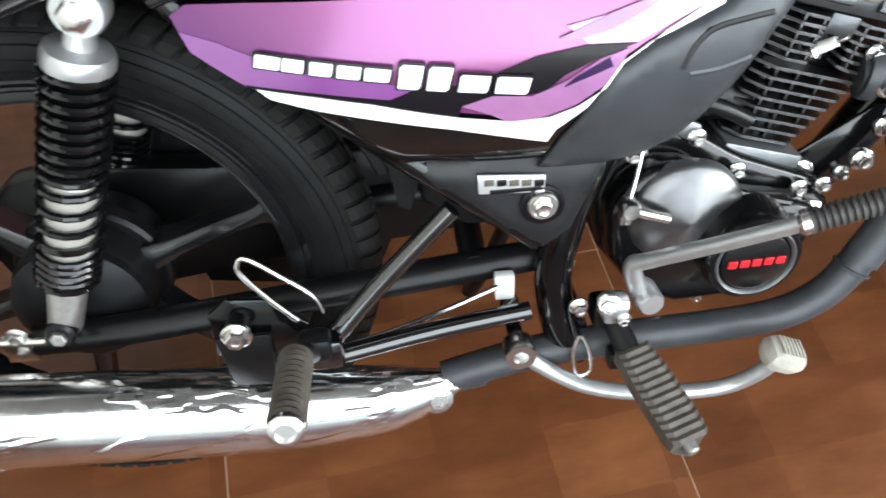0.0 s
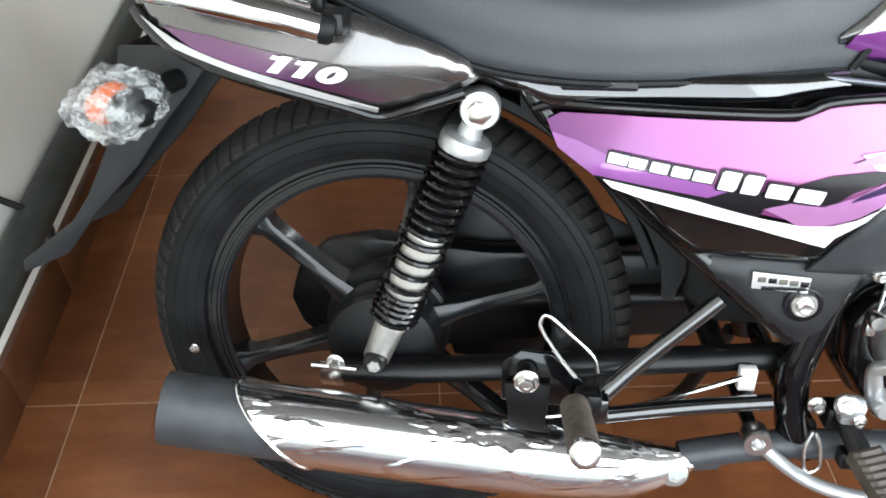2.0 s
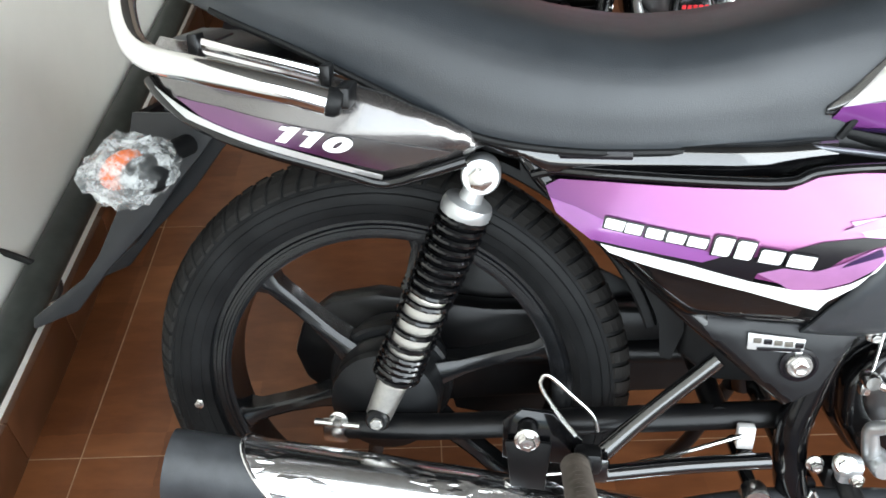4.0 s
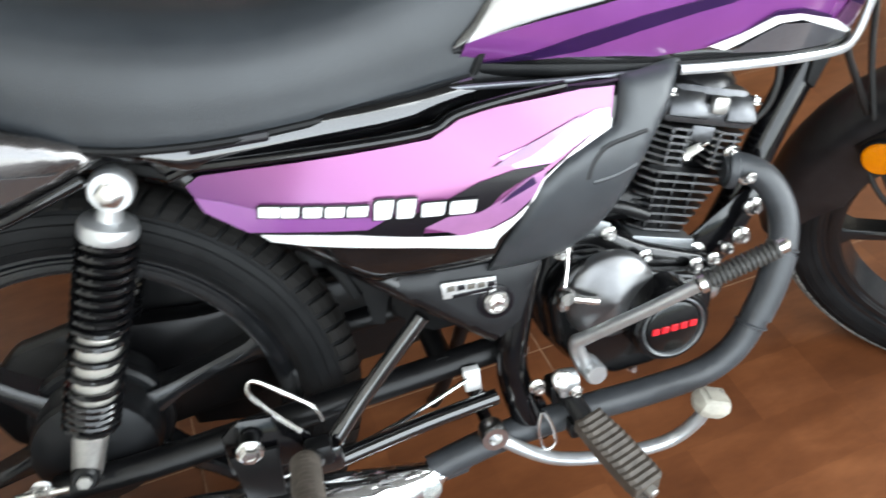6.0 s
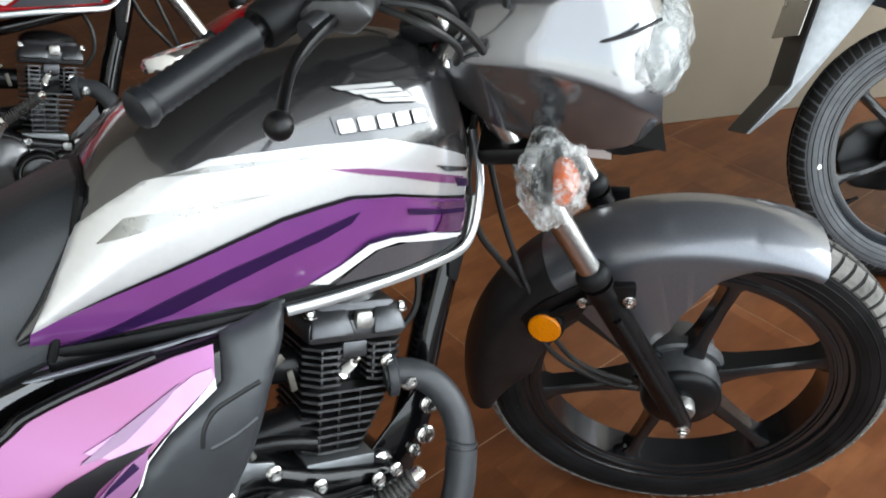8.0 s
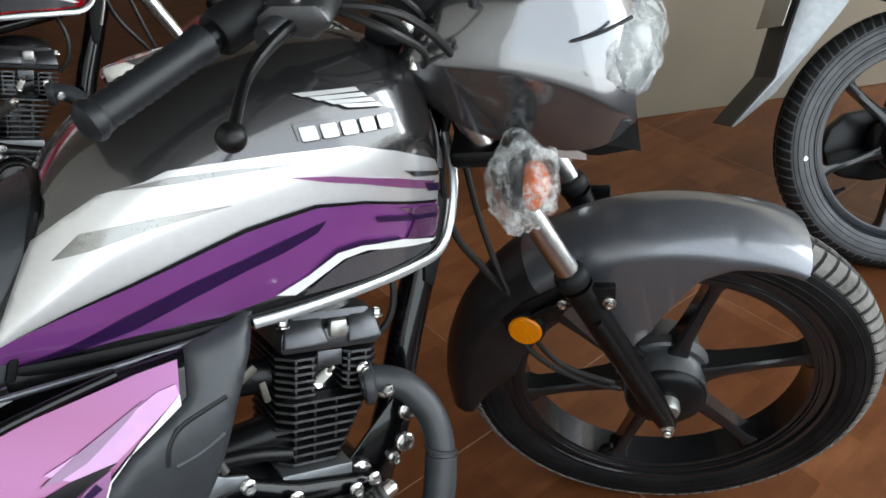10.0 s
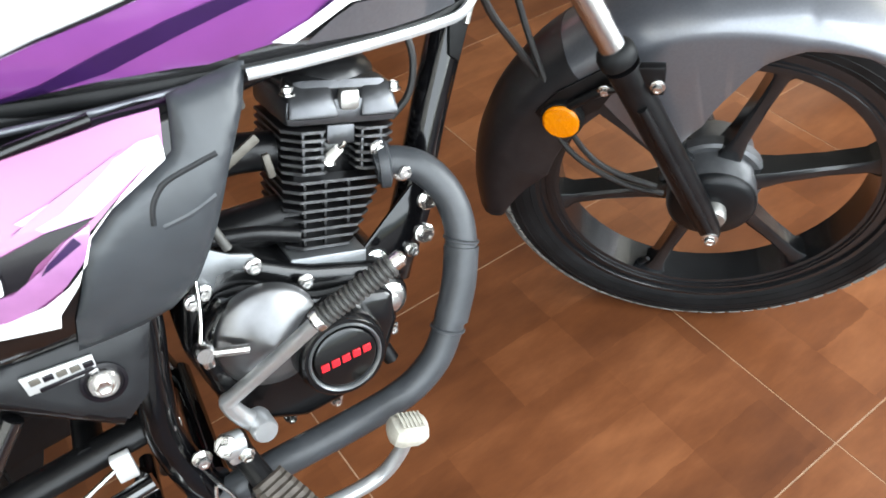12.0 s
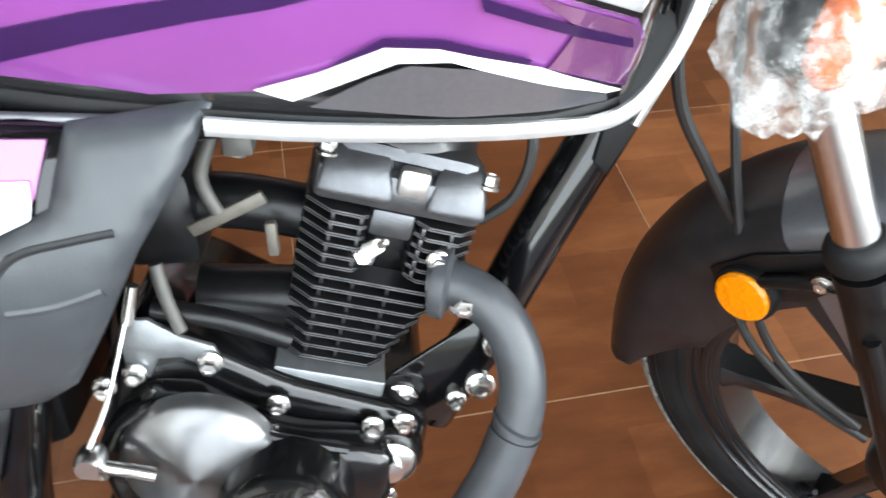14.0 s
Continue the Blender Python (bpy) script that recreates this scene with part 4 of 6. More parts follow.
head = part("cylinder_head", merged(block(0.134, 0.163, -0.036, 0.086, -0.066, 0.066, 0.008), block(0.160, 0.182, -0.028, 0.078, -0.058, 0.058, 0.012)), M["cast_black"], cyl, "black cylinder head cover with bright lugs")
part("head_dome", lathe([(0.056, 0.0), (0.054, 0.012), (0.044, 0.022), (0.02, 0.028), (0.003, 0.029)], CYL + CUP * 0.174 + CFW * 0.024, CUP, 32), M["fin_black"], head)
part("head_lug", merged(block(0.150, 0.172, 0.020, 0.042, -0.0715, -0.058, 0.005)), M["dull_alu"], head, "bright cast lug")


def wedge(f0, f1, u0, u1, y0, y1):
    """A cover face between heights u0 and u1 that slopes back from y0 to y1, its ends drawn in."""
    rings = []
    for u, y, d in ((u0, y0 + 0.004, 0.0), (u0 + 0.002, y0, 0.0), (u0 + 0.006, y0 - 0.0005, 0.0), (u1 - 0.003, y1, 0.003), (u1, y1 + 0.005, 0.006)):
        ring = []
        for f, yy in ((f0 + d, y + 0.002), (f0 + d + 0.003, y), (f1 - d - 0.003, y), (f1 - d, y + 0.002), (f1 - d, -0.03), (f0 + d, -0.03)):
            p = CYL + CUP * u + CFW * f
            ring.append((p.x, p.y + yy, p.z))
        rings.append(ring)
    return loft(rings)


for f0, f1 in ((-0.033, 0.018), (0.044, 0.084)):
    part("cover_edge", wedge(f0, f1, 0.143, 0.176, -0.072, -0.057), M["cast_black"], head, "sloping black cover face")
for f in (-0.030, 0.084):
    p = CYL + CUP * 0.166 + CFW * f
    bolt(head, (p.x, p.y - 0.056, p.z), 0.0058, 0.009, tuple(CUP))
plug = part("spark_plug", lathe([(0.0085, 0.0), (0.0085, 0.008), (0.0105, 0.009), (0.0105, 0.016), (0.0075, 0.018)], (0.722, -0.030, 0.520), (0.52, -0.62, 0.58), 6), M["steel"], cyl, "bare spark plug")
part("insulator", lathe([(0.0062, 0.016), (0.0055, 0.03), (0.005, 0.036), (0.0035, 0.037)], (0.722, -0.030, 0.520), (0.52, -0.62, 0.58), 16), M["ceramic"], plug, "white ceramic insulator")
part("terminal", lathe([(0.0028, 0.036), (0.0028, 0.046), (0.002, 0.047)], (0.722, -0.030, 0.520), (0.52, -0.62, 0.58), 12), M["steel"], plug)
# intake side
part("intake", merged(tube([(0.685, 0.0, 0.545), (0.645, 0.0, 0.555), (0.60, 0.0, 0.56)], 0.021, 16), box((0.585, 0.01, 0.555), (0.06, 0.08, 0.075), 0.012), tube([(0.56, 0.0, 0.56), (0.50, 0.0, 0.57)], 0.028, 16, 0)),
     M["black_satin"], engine, "black carburettor and intake")
part("intake_bracket", merged(box((0.640, -0.045, 0.568), (0.058, 0.006, 0.010), 0.002, Matrix.Rotation(radians(-24), 4, "Y") @ Matrix.Identity(4)), box((0.668, -0.046, 0.548), (0.008, 0.008, 0.026), 0.002)), M["bracket"], engine, "dull metal bracket")
part("breather_hose", tube([(0.635, -0.05, 0.572), (0.628, -0.05, 0.60), (0.645, -0.045, 0.635)], 0.005, 10, 4), M["hose"], engine)
part("drain_hose", tube([(0.59, -0.06, 0.54), (0.594, -0.065, 0.515), (0.60, -0.068, 0.49)], 0.005, 10, 4), M["hose"], engine)
part("starter_housing", merged(tube([(0.60, 0.0, 0.475), (0.69, 0.0, 0.468)], 0.026, 20, 0), tube([(0.58, -0.055, 0.502), (0.63, -0.058, 0.49), (0.672, -0.055, 0.468)], 0.008, 10, 4)), M["black_satin"], engine)
# engine mounts
mount = part("engine_mount", prism([(0.846, 0.448), (0.838, 0.462), (0.815, 0.462), (0.775, 0.435), (0.742, 0.412), (0.728, 0.39), (0.74, 0.368), (0.78, 0.362), (0.80, 0.375)], -0.034, -0.029, 0.0012), M["black_gloss"], engine, "glossy black engine mounting plate")
for x, z, r in ((0.829, 0.437, 0.0085), (0.815, 0.398, 0.0085), (0.750, 0.390, 0.0095), (0.795, 0.385, 0.006)):
    bolt(mount, (x, -0.034, z), r, 0.011)

# -- kick starter, brake pedal, foot pegs --
kick = part("kick_lever", merged(tube([(0.556, -0.132, 0.332), (0.546, -0.141, 0.356), (0.541, -0.147, 0.378), (0.550, -0.158, 0.390), (0.595, -0.205, 0.440), (0.636, -0.246, 0.486)], [0.0105, 0.0095, 0.0085, 0.0078, 0.007, 0.0066], 14, 6)), M["silver"], bike, "silver kick starter lever folded along the engine")
part("kick_boss", merged(lathe([(0.0125, 0), (0.0135, 0.004), (0.0135, 0.026), (0.0115, 0.03)], (0.560, -0.124, 0.330), (0.1, -1, 0), 24), lathe([(0.010, 0), (0.0135, 0.002), (0.0135, 0.02), (0.011, 0.024)], (0.540, -0.138, 0.322), (-1, -0.2, 0.25), 16), box((0.528, -0.138, 0.315), (0.018, 0.018, 0.026), 0.005)), M["silver"], kick, "cast lever boss")
bolt(kick, (0.523, -0.145, 0.33), 0.008, 0.012, (-0.3, -1, 0.3))
bolt(kick, (0.537, -0.148, 0.312), 0.006, 0.008, (0, -1, -0.2))
ribs = []
for k in range(15):
    ribs += [(0.0078, k * 0.005), (0.0102, k * 0.005 + 0.0012), (0.0102, k * 0.005 + 0.0032), (0.0078, k * 0.005 + 0.0044)]
part("kick_rubber", lathe([(0.007, -0.001)] + ribs + [(0.007, 0.0755)], (0.636, -0.2455, 0.486), Vector((0.150, -0.030, 0.062)), 16), M["kick_rubber"], kick, "ribbed rubber sleeve", smooth=25)
part("kick_joint", lathe([(0.007, -0.006), (0.0105, -0.003), (0.0105, 0.003), (0.007, 0.006)], (0.634, -0.245, 0.485), Vector((0.150, -0.030, 0.062)), 14), M["steel"], kick)
part("kick_tip", lathe([(0.0075, 0), (0.0075, 0.008), (0.004, 0.011)], (0.704, -0.259, 0.514), Vector((0.150, -0.030, 0.062)), 12), M["steel"], kick)

pedal = part("brake_pedal", tube([(0.437, -0.135, 0.271), (0.456, -0.140, 0.252), (0.50, -0.146, 0.222), (0.55, -0.15, 0.207), (0.61, -0.155, 0.204), (0.655, -0.16, 0.212), (0.682, -0.168, 0.238), (0.694, -0.172, 0.262)], 0.0085, 14, 5, flat=0.8), M["silver"], bike, "silver brake pedal")
part("pedal_eye", merged(lathe_open([(0.008, -0.012), (0.0155, -0.012), (0.0165, -0.009), (0.0165, 0.009), (0.0155, 0.012), (0.008, 0.012), (0.008, -0.012)], (0.437, -0.137, 0.271), (0, 1, 0), 28)), M["steel"], pedal, "bright pedal pivot eye")
part("pedal_shaft", tube([(0.437, -0.125, 0.271), (0.437, -0.03, 0.271)], 0.0085, 14, 0), M["black_gloss"], pedal)
part("pedal_arm", tube([(0.436, -0.09, 0.272), (0.432, -0.088, 0.290), (0.44, -0.085, 0.30)], 0.008, 10, 4), M["black_gloss"], pedal)
PADM = Matrix.Rotation(radians(24), 4, "Y") @ Matrix.Rotation(radians(12), 4, "X")
pad = part("pedal_pad", box((0.694, -0.178, 0.270), (0.046, 0.036, 0.030), 0.0135, PADM), M["pad"], pedal, "pale ribbed pedal rubber")
part("pad_ribs", merged(*[box(Vector((0.694, -0.178, 0.270)) + PADM @ Vector((-0.0115 + 0.0046 * k, 0, 0.0150)), (0.0024, 0.022, 0.002), 0.0007, PADM) for k in range(6)]), M["pad"], pad)

fpeg = part("front_peg", merged(tube([(0.532, -0.118, 0.298), (0.536, -0.135, 0.292), (0.545, -0.165, 0.272)], 0.0125, 14, 4), box((0.53, -0.11, 0.292), (0.03, 0.03, 0.03), 0.006)), M["black_satin"], bike, "black footrest with a worn ribbed rubber")


def slab(a, b, width, thick, w0=0.85, n=15):
    """A footrest rubber from a to b with cross ribs on its upper face."""
    a, b = Vector(a), Vector(b)
    d = (b - a).normalized()
    side = Vector((1, 0, 0))
    side = (side - d * side.dot(d)).normalized()
    up = side.cross(d).normalized()
    rings = []
    for k in range(2 * n + 1):
        f = k / (2 * n)
        w = width * (w0 + (1 - w0) * min(1, f * 2.5)) * (1 - 0.1 * max(0, f - 0.9) * 10)
        h = thick * (1.0 if k % 2 else 0.84)
        bendy = d * 0.011
        ring = []
        for x, z in ((-1, -0.7), (-0.7, -1), (0.7, -1), (1, -0.7), (1, 0.6), (0.75, 0.95), (0, 1.0), (-0.75, 0.95), (-1, 0.6)):
            ring.append(a + (b - a) * f + side * (w * x / 2) + up * (h * z / 2) + bendy * (1 - abs(x)))
        rings.append(ring)
    return loft(rings)


part("peg_rubber", slab((0.545, -0.158, 0.277), (0.577, -0.252, 0.246), 0.041, 0.030, n=12), M["peg_rubber"], fpeg, "worn brown-black ribbed rubber", smooth=30)
part("peg_knob", lathe([(0.007, 0), (0.007, 0.008), (0.005, 0.010)], (0.577, -0.252, 0.243), (0.32, -0.9, -0.3), 12), M["dull_alu"], fpeg)
part("peg_stop", box((0.535, -0.15, 0.262), (0.02, 0.02, 0.022), 0.004), M["black_satin"], fpeg)

rpeg = part("rear_peg", merged(tube([(0.243, -0.158, 0.325), (0.226, -0.186, 0.338)], 0.0125, 14, 0), box((0.240, -0.166, 0.332), (0.030, 0.024, 0.028), 0.006)), M["black_satin"], bike, "black folding passenger footrest")
prof = [(0.010, 0)] + [(0.0162 if k % 2 else 0.0142, 0.004 + 0.0044 * k) for k in range(24)] + [(0.015, 0.109)]
part("peg_rubber", lathe(prof, (0.2242, -0.182, 0.3376), (0.016, -0.97, 0.237), 20), M["peg_rubber"], rpeg, "ribbed black rubber sleeve")
part("peg_cap", lathe([(0.0152, 0), (0.0152, 0.006), (0.0115, 0.009), (0.0085, 0.009), (0.0085, 0.006), (0.003, 0.006)], (0.2260, -0.289, 0.3637), (0.016, -0.97, 0.237), 24), M["steel"], rpeg, "bright end cap")

# -- fuel tank --
TANK_X = (0.44, 0.50, 0.56, 0.64, 0.72, 0.80, 0.86, 0.90, 0.93)
TANK_W = (0.126, 0.143, 0.155, 0.168, 0.179, 0.184, 0.168, 0.132, 0.06)
TANK_B = (0.700, 0.690, 0.682, 0.672, 0.664, 0.656, 0.650, 0.655, 0.690)
TANK_T = (0.735, 0.800, 0.858, 0.897, 0.913, 0.913, 0.900, 0.870, 0.80)
TANK_S = ((0, 1.0), (0.35, 0.985), (0.62, 0.94), (0.82, 0.85), (0.94, 0.72), (1.0, 0.58), (0.985, 0.42), (0.93, 0.24), (0.855, 0.07), (0.82, 0))


def soft_interp(x, xs, ys):
    """A smooth curve through the stations."""
    x = min(max(x, xs[0]), xs[-1])
    m = np.gradient(np.array(ys), np.array(xs))
    i = min(max(int(np.searchsorted(xs, x)) - 1, 0), len(xs) - 2)
    h = xs[i + 1] - xs[i]
    t = (x - xs[i]) / h
    return float((2 * t ** 3 - 3 * t * t + 1) * ys[i] + (t ** 3 - 2 * t * t + t) * h * m[i] + (3 * t * t - 2 * t ** 3) * ys[i + 1] + (t ** 3 - t * t) * h * m[i + 1])


SEC_Z, SEC_Y = [q[1] for q in TANK_S][::-1], [q[0] for q in TANK_S][::-1]


def tuck(x, s):
    """How far the flank draws in towards the tank's foot at its nose."""
    return 1 - float(np.interp(x, (0.60, 0.72, 0.80, 0.88, 0.93), (0.0, 0.06, 0.15, 0.30, 0.30))) * (1 - min(max(s, 0), 1)) ** 2


def tank_side(x, z):
    w, b, t = soft_interp(x, TANK_X, TANK_W), soft_interp(x, TANK_X, TANK_B), soft_interp(x, TANK_X, TANK_T)
    s = (z - b) / (t - b)
    return -w * soft_interp(s, SEC_Z, SEC_Y) * tuck(x, s)


def tank_ring(x, grow=0.0):
    w, b, t = soft_interp(x, TANK_X, TANK_W) + grow, soft_interp(x, TANK_X, TANK_B) - grow, soft_interp(x, TANK_X, TANK_T) + grow
    half = [(-w * soft_interp(s, SEC_Z, SEC_Y) * tuck(x, s), b + (t - b) * s) for s in (np.linspace(0, 1, 26) ** 0.8).tolist()]
    return [(x, y, z) for y, z in half] + [(x, -y, z) for y, z in half[-2::-1]]


tank = part("fuel_tank", loft([tank_ring(x, -0.0012) for x in np.linspace(0.44, 0.93, 90).tolist()]), M["tank"], bike, "grey metallic fuel tank with purple stripes", smooth=60)


def decal(poly, material, name="stripe", surface=None, lift=0.0016, label="", parent=None, curve=0, step=0.008):
    if curve:
        poly = [tuple(p) for p in spline([(x, z, 0) for x, z in poly], curve, True)]
        poly = [(p[0], p[1]) for p in poly]
    return part(name, sheet(poly, surface or tank_side, 0.0012, step, lift), M[material], parent or tank, label, smooth=60)


# silver film, carried up over the charcoal paint to paint in its bright reflection
decal([(0.451, 0.722), (0.473, 0.748), (0.493, 0.774), (0.511, 0.797), (0.540, 0.811), (0.572, 0.823), (0.608, 0.824), (0.628, 0.828), (0.665, 0.824), (0.718, 0.817), (0.782, 0.806), (0.830, 0.786), (0.886, 0.757), (0.902, 0.730), (0.887, 0.706), (0.786, 0.745), (0.738, 0.753), (0.693, 0.750), (0.620, 0.749), (0.545, 0.740)],
      "silver_field", lift=0.0012, label="broad silver flank panel, its upper part painted sheen", step=0.005)
decal([(0.451, 0.723), (0.474, 0.7285), (0.521, 0.736), (0.570, 0.742), (0.620, 0.750), (0.673, 0.758), (0.706, 0.759), (0.739, 0.759), (0.786, 0.747), (0.887, 0.706), (0.900, 0.690), (0.892, 0.661), (0.831, 0.688), (0.778, 0.704), (0.752, 0.705), (0.720, 0.693), (0.687, 0.684), (0.634, 0.683), (0.608, 0.688), (0.549, 0.695), (0.511, 0.697), (0.461, 0.700), (0.445, 0.703)],
      "purple", label="purple side stripe")
decal([(0.463, 0.699), (0.513, 0.705), (0.563, 0.717), (0.615, 0.727), (0.669, 0.734), (0.702, 0.739), (0.746, 0.744), (0.736, 0.735), (0.701, 0.727), (0.667, 0.722), (0.613, 0.712), (0.560, 0.700), (0.511, 0.697)], "violet_dark", lift=0.0032, label="dark violet stripe")
decal([(0.474, 0.7295), (0.521, 0.7365), (0.570, 0.7425), (0.620, 0.7505), (0.673, 0.7585), (0.706, 0.7595), (0.739, 0.7595), (0.786, 0.7475), (0.887, 0.7065), (0.888, 0.7095), (0.786, 0.7505), (0.739, 0.7632), (0.706, 0.7635), (0.673, 0.7625), (0.620, 0.7540), (0.570, 0.7455), (0.521, 0.7385)], "ink", lift=0.0034, label="thin black line", step=0.005)
decal([(0.822, 0.729), (0.885, 0.704), (0.897, 0.688), (0.890, 0.664), (0.836, 0.687), (0.850, 0.708)], "plum", lift=0.0042, label="dark mauve end of the stripe")
decal([(0.797, 0.730), (0.886, 0.695), (0.888, 0.689), (0.799, 0.723)], "violet_dark", lift=0.0052)
decal([(0.687, 0.686), (0.720, 0.695), (0.752, 0.707), (0.778, 0.705), (0.831, 0.689), (0.888, 0.661), (0.877, 0.6615), (0.784, 0.6975), (0.758, 0.6985), (0.727, 0.687), (0.705, 0.679)], "white", lift=0.0056, label="white curved line", step=0.005)
decal([(0.713, 0.675), (0.744, 0.690), (0.764, 0.6965), (0.799, 0.6915), (0.878, 0.660), (0.880, 0.655), (0.784, 0.664)], "fender", lift=0.0048, label="dark grey panel under the stripe", step=0.005)
decal([(0.728, 0.6995), (0.752, 0.7118), (0.780, 0.7098), (0.826, 0.6940), (0.824, 0.6913), (0.778, 0.706), (0.752, 0.708), (0.726, 0.698)], "violet_dark", lift=0.0052, label="dark line over the white curve", step=0.005)
decal([(0.720, 0.795), (0.760, 0.784), (0.829, 0.758), (0.885, 0.733), (0.866, 0.732), (0.788, 0.767), (0.754, 0.780)], "pink", lift=0.0026, label="thin upper purple line", step=0.006)
decal([(0.866, 0.739), (0.896, 0.726), (0.898, 0.716), (0.872, 0.727)], "violet_dark", lift=0.0036)
decal([(0.835, 0.764), (0.896, 0.740), (0.897, 0.735), (0.850, 0.752)], "tank", lift=0.0030)
decal([(0.522, 0.783), (0.548, 0.798), (0.600, 0.795), (0.668, 0.786), (0.600, 0.7865), (0.555, 0.7835)], "tank_pale", lift=0.0030, label="grey wedge")
decal([(0.585, 0.8235), (0.628, 0.817), (0.680, 0.811), (0.735, 0.8035), (0.680, 0.815), (0.628, 0.8225)], "tank_pale", lift=0.0030, label="thin grey wedge")
# maker's wing and name as plain shapes
mark = part("tank_emblem", sheet([(0.738, 0.838), (0.838, 0.8255), (0.838, 0.8105), (0.738, 0.823)], tank_side, 0.001, 0.008, 0.0012), M["tank"], tank, "emblem of plain bright shapes")
for k in range(5):
    x, z, w, h = 0.741 + 0.0188 * k, 0.8215 - 0.0024 * k, 0.0158, 0.0125
    shape = ((0, 0.9), (0.08, 1), (0.88, 1), (0.95, 0.9), (0.95, 0.1), (0.88, 0), (0.08, 0), (0, 0.1))
    part("name_shade", sheet([(x + w * p + 0.0012, z + h * q - 0.13 * w * p - 0.0012) for p, q in shape], tank_side, 0.001, 0.006, 0.0024), M["ink"], mark)
    part("name_shape", sheet([(x + w * p, z + h * q - 0.13 * w * p) for p, q in shape], tank_side, 0.0015, 0.006, 0.004), M["pale"], mark)
for k in range(4):
    part("wing_bar", sheet([(0.748 + 0.012 * k, 0.862 - 0.0062 * k), (0.806 + 0.006 * k, 0.853 - 0.0062 * k), (0.809 + 0.006 * k, 0.8488 - 0.0062 * k), (0.755 + 0.012 * k, 0.857 - 0.0062 * k)], tank_side, 0.0015, 0.008, 0.003), M["pale"], mark)
# lower trim: black band and a bright silver lip that climbs the tank's nose
band_rings = []
for x in np.linspace(0.445, 0.89, 40).tolist():
    zb = soft_interp(x, TANK_X, TANK_B)
    y = tank_side(x, zb + 0.004)
    band_rings.append([(x, y + 0.012, zb + 0.004), (x, y - 0.0025, zb + 0.004), (x, y - 0.004, zb), (x, y - 0.002, zb - 0.006), (x, y + 0.002, zb - 0.009), (x, y + 0.012, zb - 0.009)])
part("tank_band", loft(band_rings), M["black_plastic"], tank, "black band along the tank's foot")

part("tank_skirt", prism([(0.395, 0.650), (0.64, 0.650), (0.64, 0.676), (0.50, 0.692), (0.45, 0.706), (0.43, 0.715), (0.395, 0.70)], -0.116, -0.106, 0.002), M["black_satin"], tank, "black panel between tank and side cover")


def lip(points, w, name="trim", material="silver", h=0.004):
    path = spline(points, 6)
    rings = []
    for i, p in enumerate(path):
        d = (path[min(i + 1, len(path) - 1)] - path[max(i - 1, 0)]).normalized()
        out = Vector((0, -1, 0))
        out = (out - d * out.dot(d)).normalized()
        up = d.cross(out)
        rings.append([p + up * (w * a) + out * (h * b) for a, b in ((-0.5, 0), (-0.45, 0.8), (-0.2, 1), (0.2, 1), (0.45, 0.8), (0.5, 0))])
    return part(name, loft(rings), M[material], tank, "bright silver trim along the tank", smooth=60)


lip([(0.660, -0.145, 0.667), (0.71, -0.146, 0.662), (0.78, -0.137, 0.655), (0.84, -0.119, 0.648), (0.886, -0.097, 0.645), (0.918, -0.078, 0.664), (0.943, -0.062, 0.706), (0.952, -0.050, 0.76)], 0.010)
lip([(0.430, -0.128, 0.684), (0.48, -0.132, 0.680), (0.55, -0.137, 0.674), (0.648, -0.142, 0.669)], 0.006, "side_line", "fender")
part("tank_nose_edge", tube([(0.938, -0.045, 0.72), (0.945, -0.04, 0.77), (0.93, -0.035, 0.83)], 0.004, 8, 4), M["black_gloss"], tank)
part("filler_cap", lathe([(0.038, 0), (0.038, 0.008), (0.034, 0.013), (0.01, 0.015)], (0.66, 0, 0.903), (-0.1, 0, 1), 28), M["chrome"], tank, "chromed filler cap")
# fuel tap, hoses by the tank's foot
part("fuel_tap", merged(tube([(0.66, -0.03, 0.665), (0.655, -0.04, 0.63), (0.65, -0.045, 0.61)], 0.008, 10, 4), box((0.655, -0.045, 0.62), (0.02, 0.02, 0.016), 0.003)), M["hose"], tank)
part("loom", tube([(0.838, -0.03, 0.665), (0.850, -0.035, 0.61), (0.840, -0.03, 0.565), (0.815, -0.02, 0.54)], 0.0042, 8, 5), M["cable"], tank)

# -- seat --
SEAT_X = (-0.20, -0.14, -0.06, 0.02, 0.10, 0.20, 0.28, 0.36, 0.42, 0.452)
SEAT_W = (0.075, 0.115, 0.135, 0.146, 0.155, 0.158, 0.148, 0.132, 0.122, 0.120)
SEAT_B = (0.81, 0.792, 0.763, 0.728, 0.692, 0.677, 0.675, 0.676, 0.679, 0.684)
SEAT_T = (0.835, 0.848, 0.848, 0.838, 0.818, 0.795, 0.787, 0.798, 0.822, 0.838)
SEAT_S = ((0, 1.0), (0.4, 0.985), (0.68, 0.93), (0.85, 0.82), (0.95, 0.66), (1.0, 0.45), (1.0, 0.22), (0.985, 0.06), (0.96, 0))
SS_Z, SS_Y = [q[1] for q in SEAT_S][::-1], [q[0] for q in SEAT_S][::-1]


def seat_ring(x):
    w, b, t = soft_interp(x, SEAT_X, SEAT_W), soft_interp(x, SEAT_X, SEAT_B), soft_interp(x, SEAT_X, SEAT_T)
    half = [(-w * soft_interp(s, SS_Z, SS_Y), b + (t - b) * s) for s in np.linspace(0, 1, 22).tolist()]
    lean_in = 0.52 * min(1, max(0, (x - 0.30) / 0.152)) ** 2       # the nose slopes forward over the tank
    ring = [(y, z) for y, z in half] + [(-y, z) for y, z in half[-2::-1]]
    return [(x + lean_in * (z - 0.685), y, z) for y, z in ring]


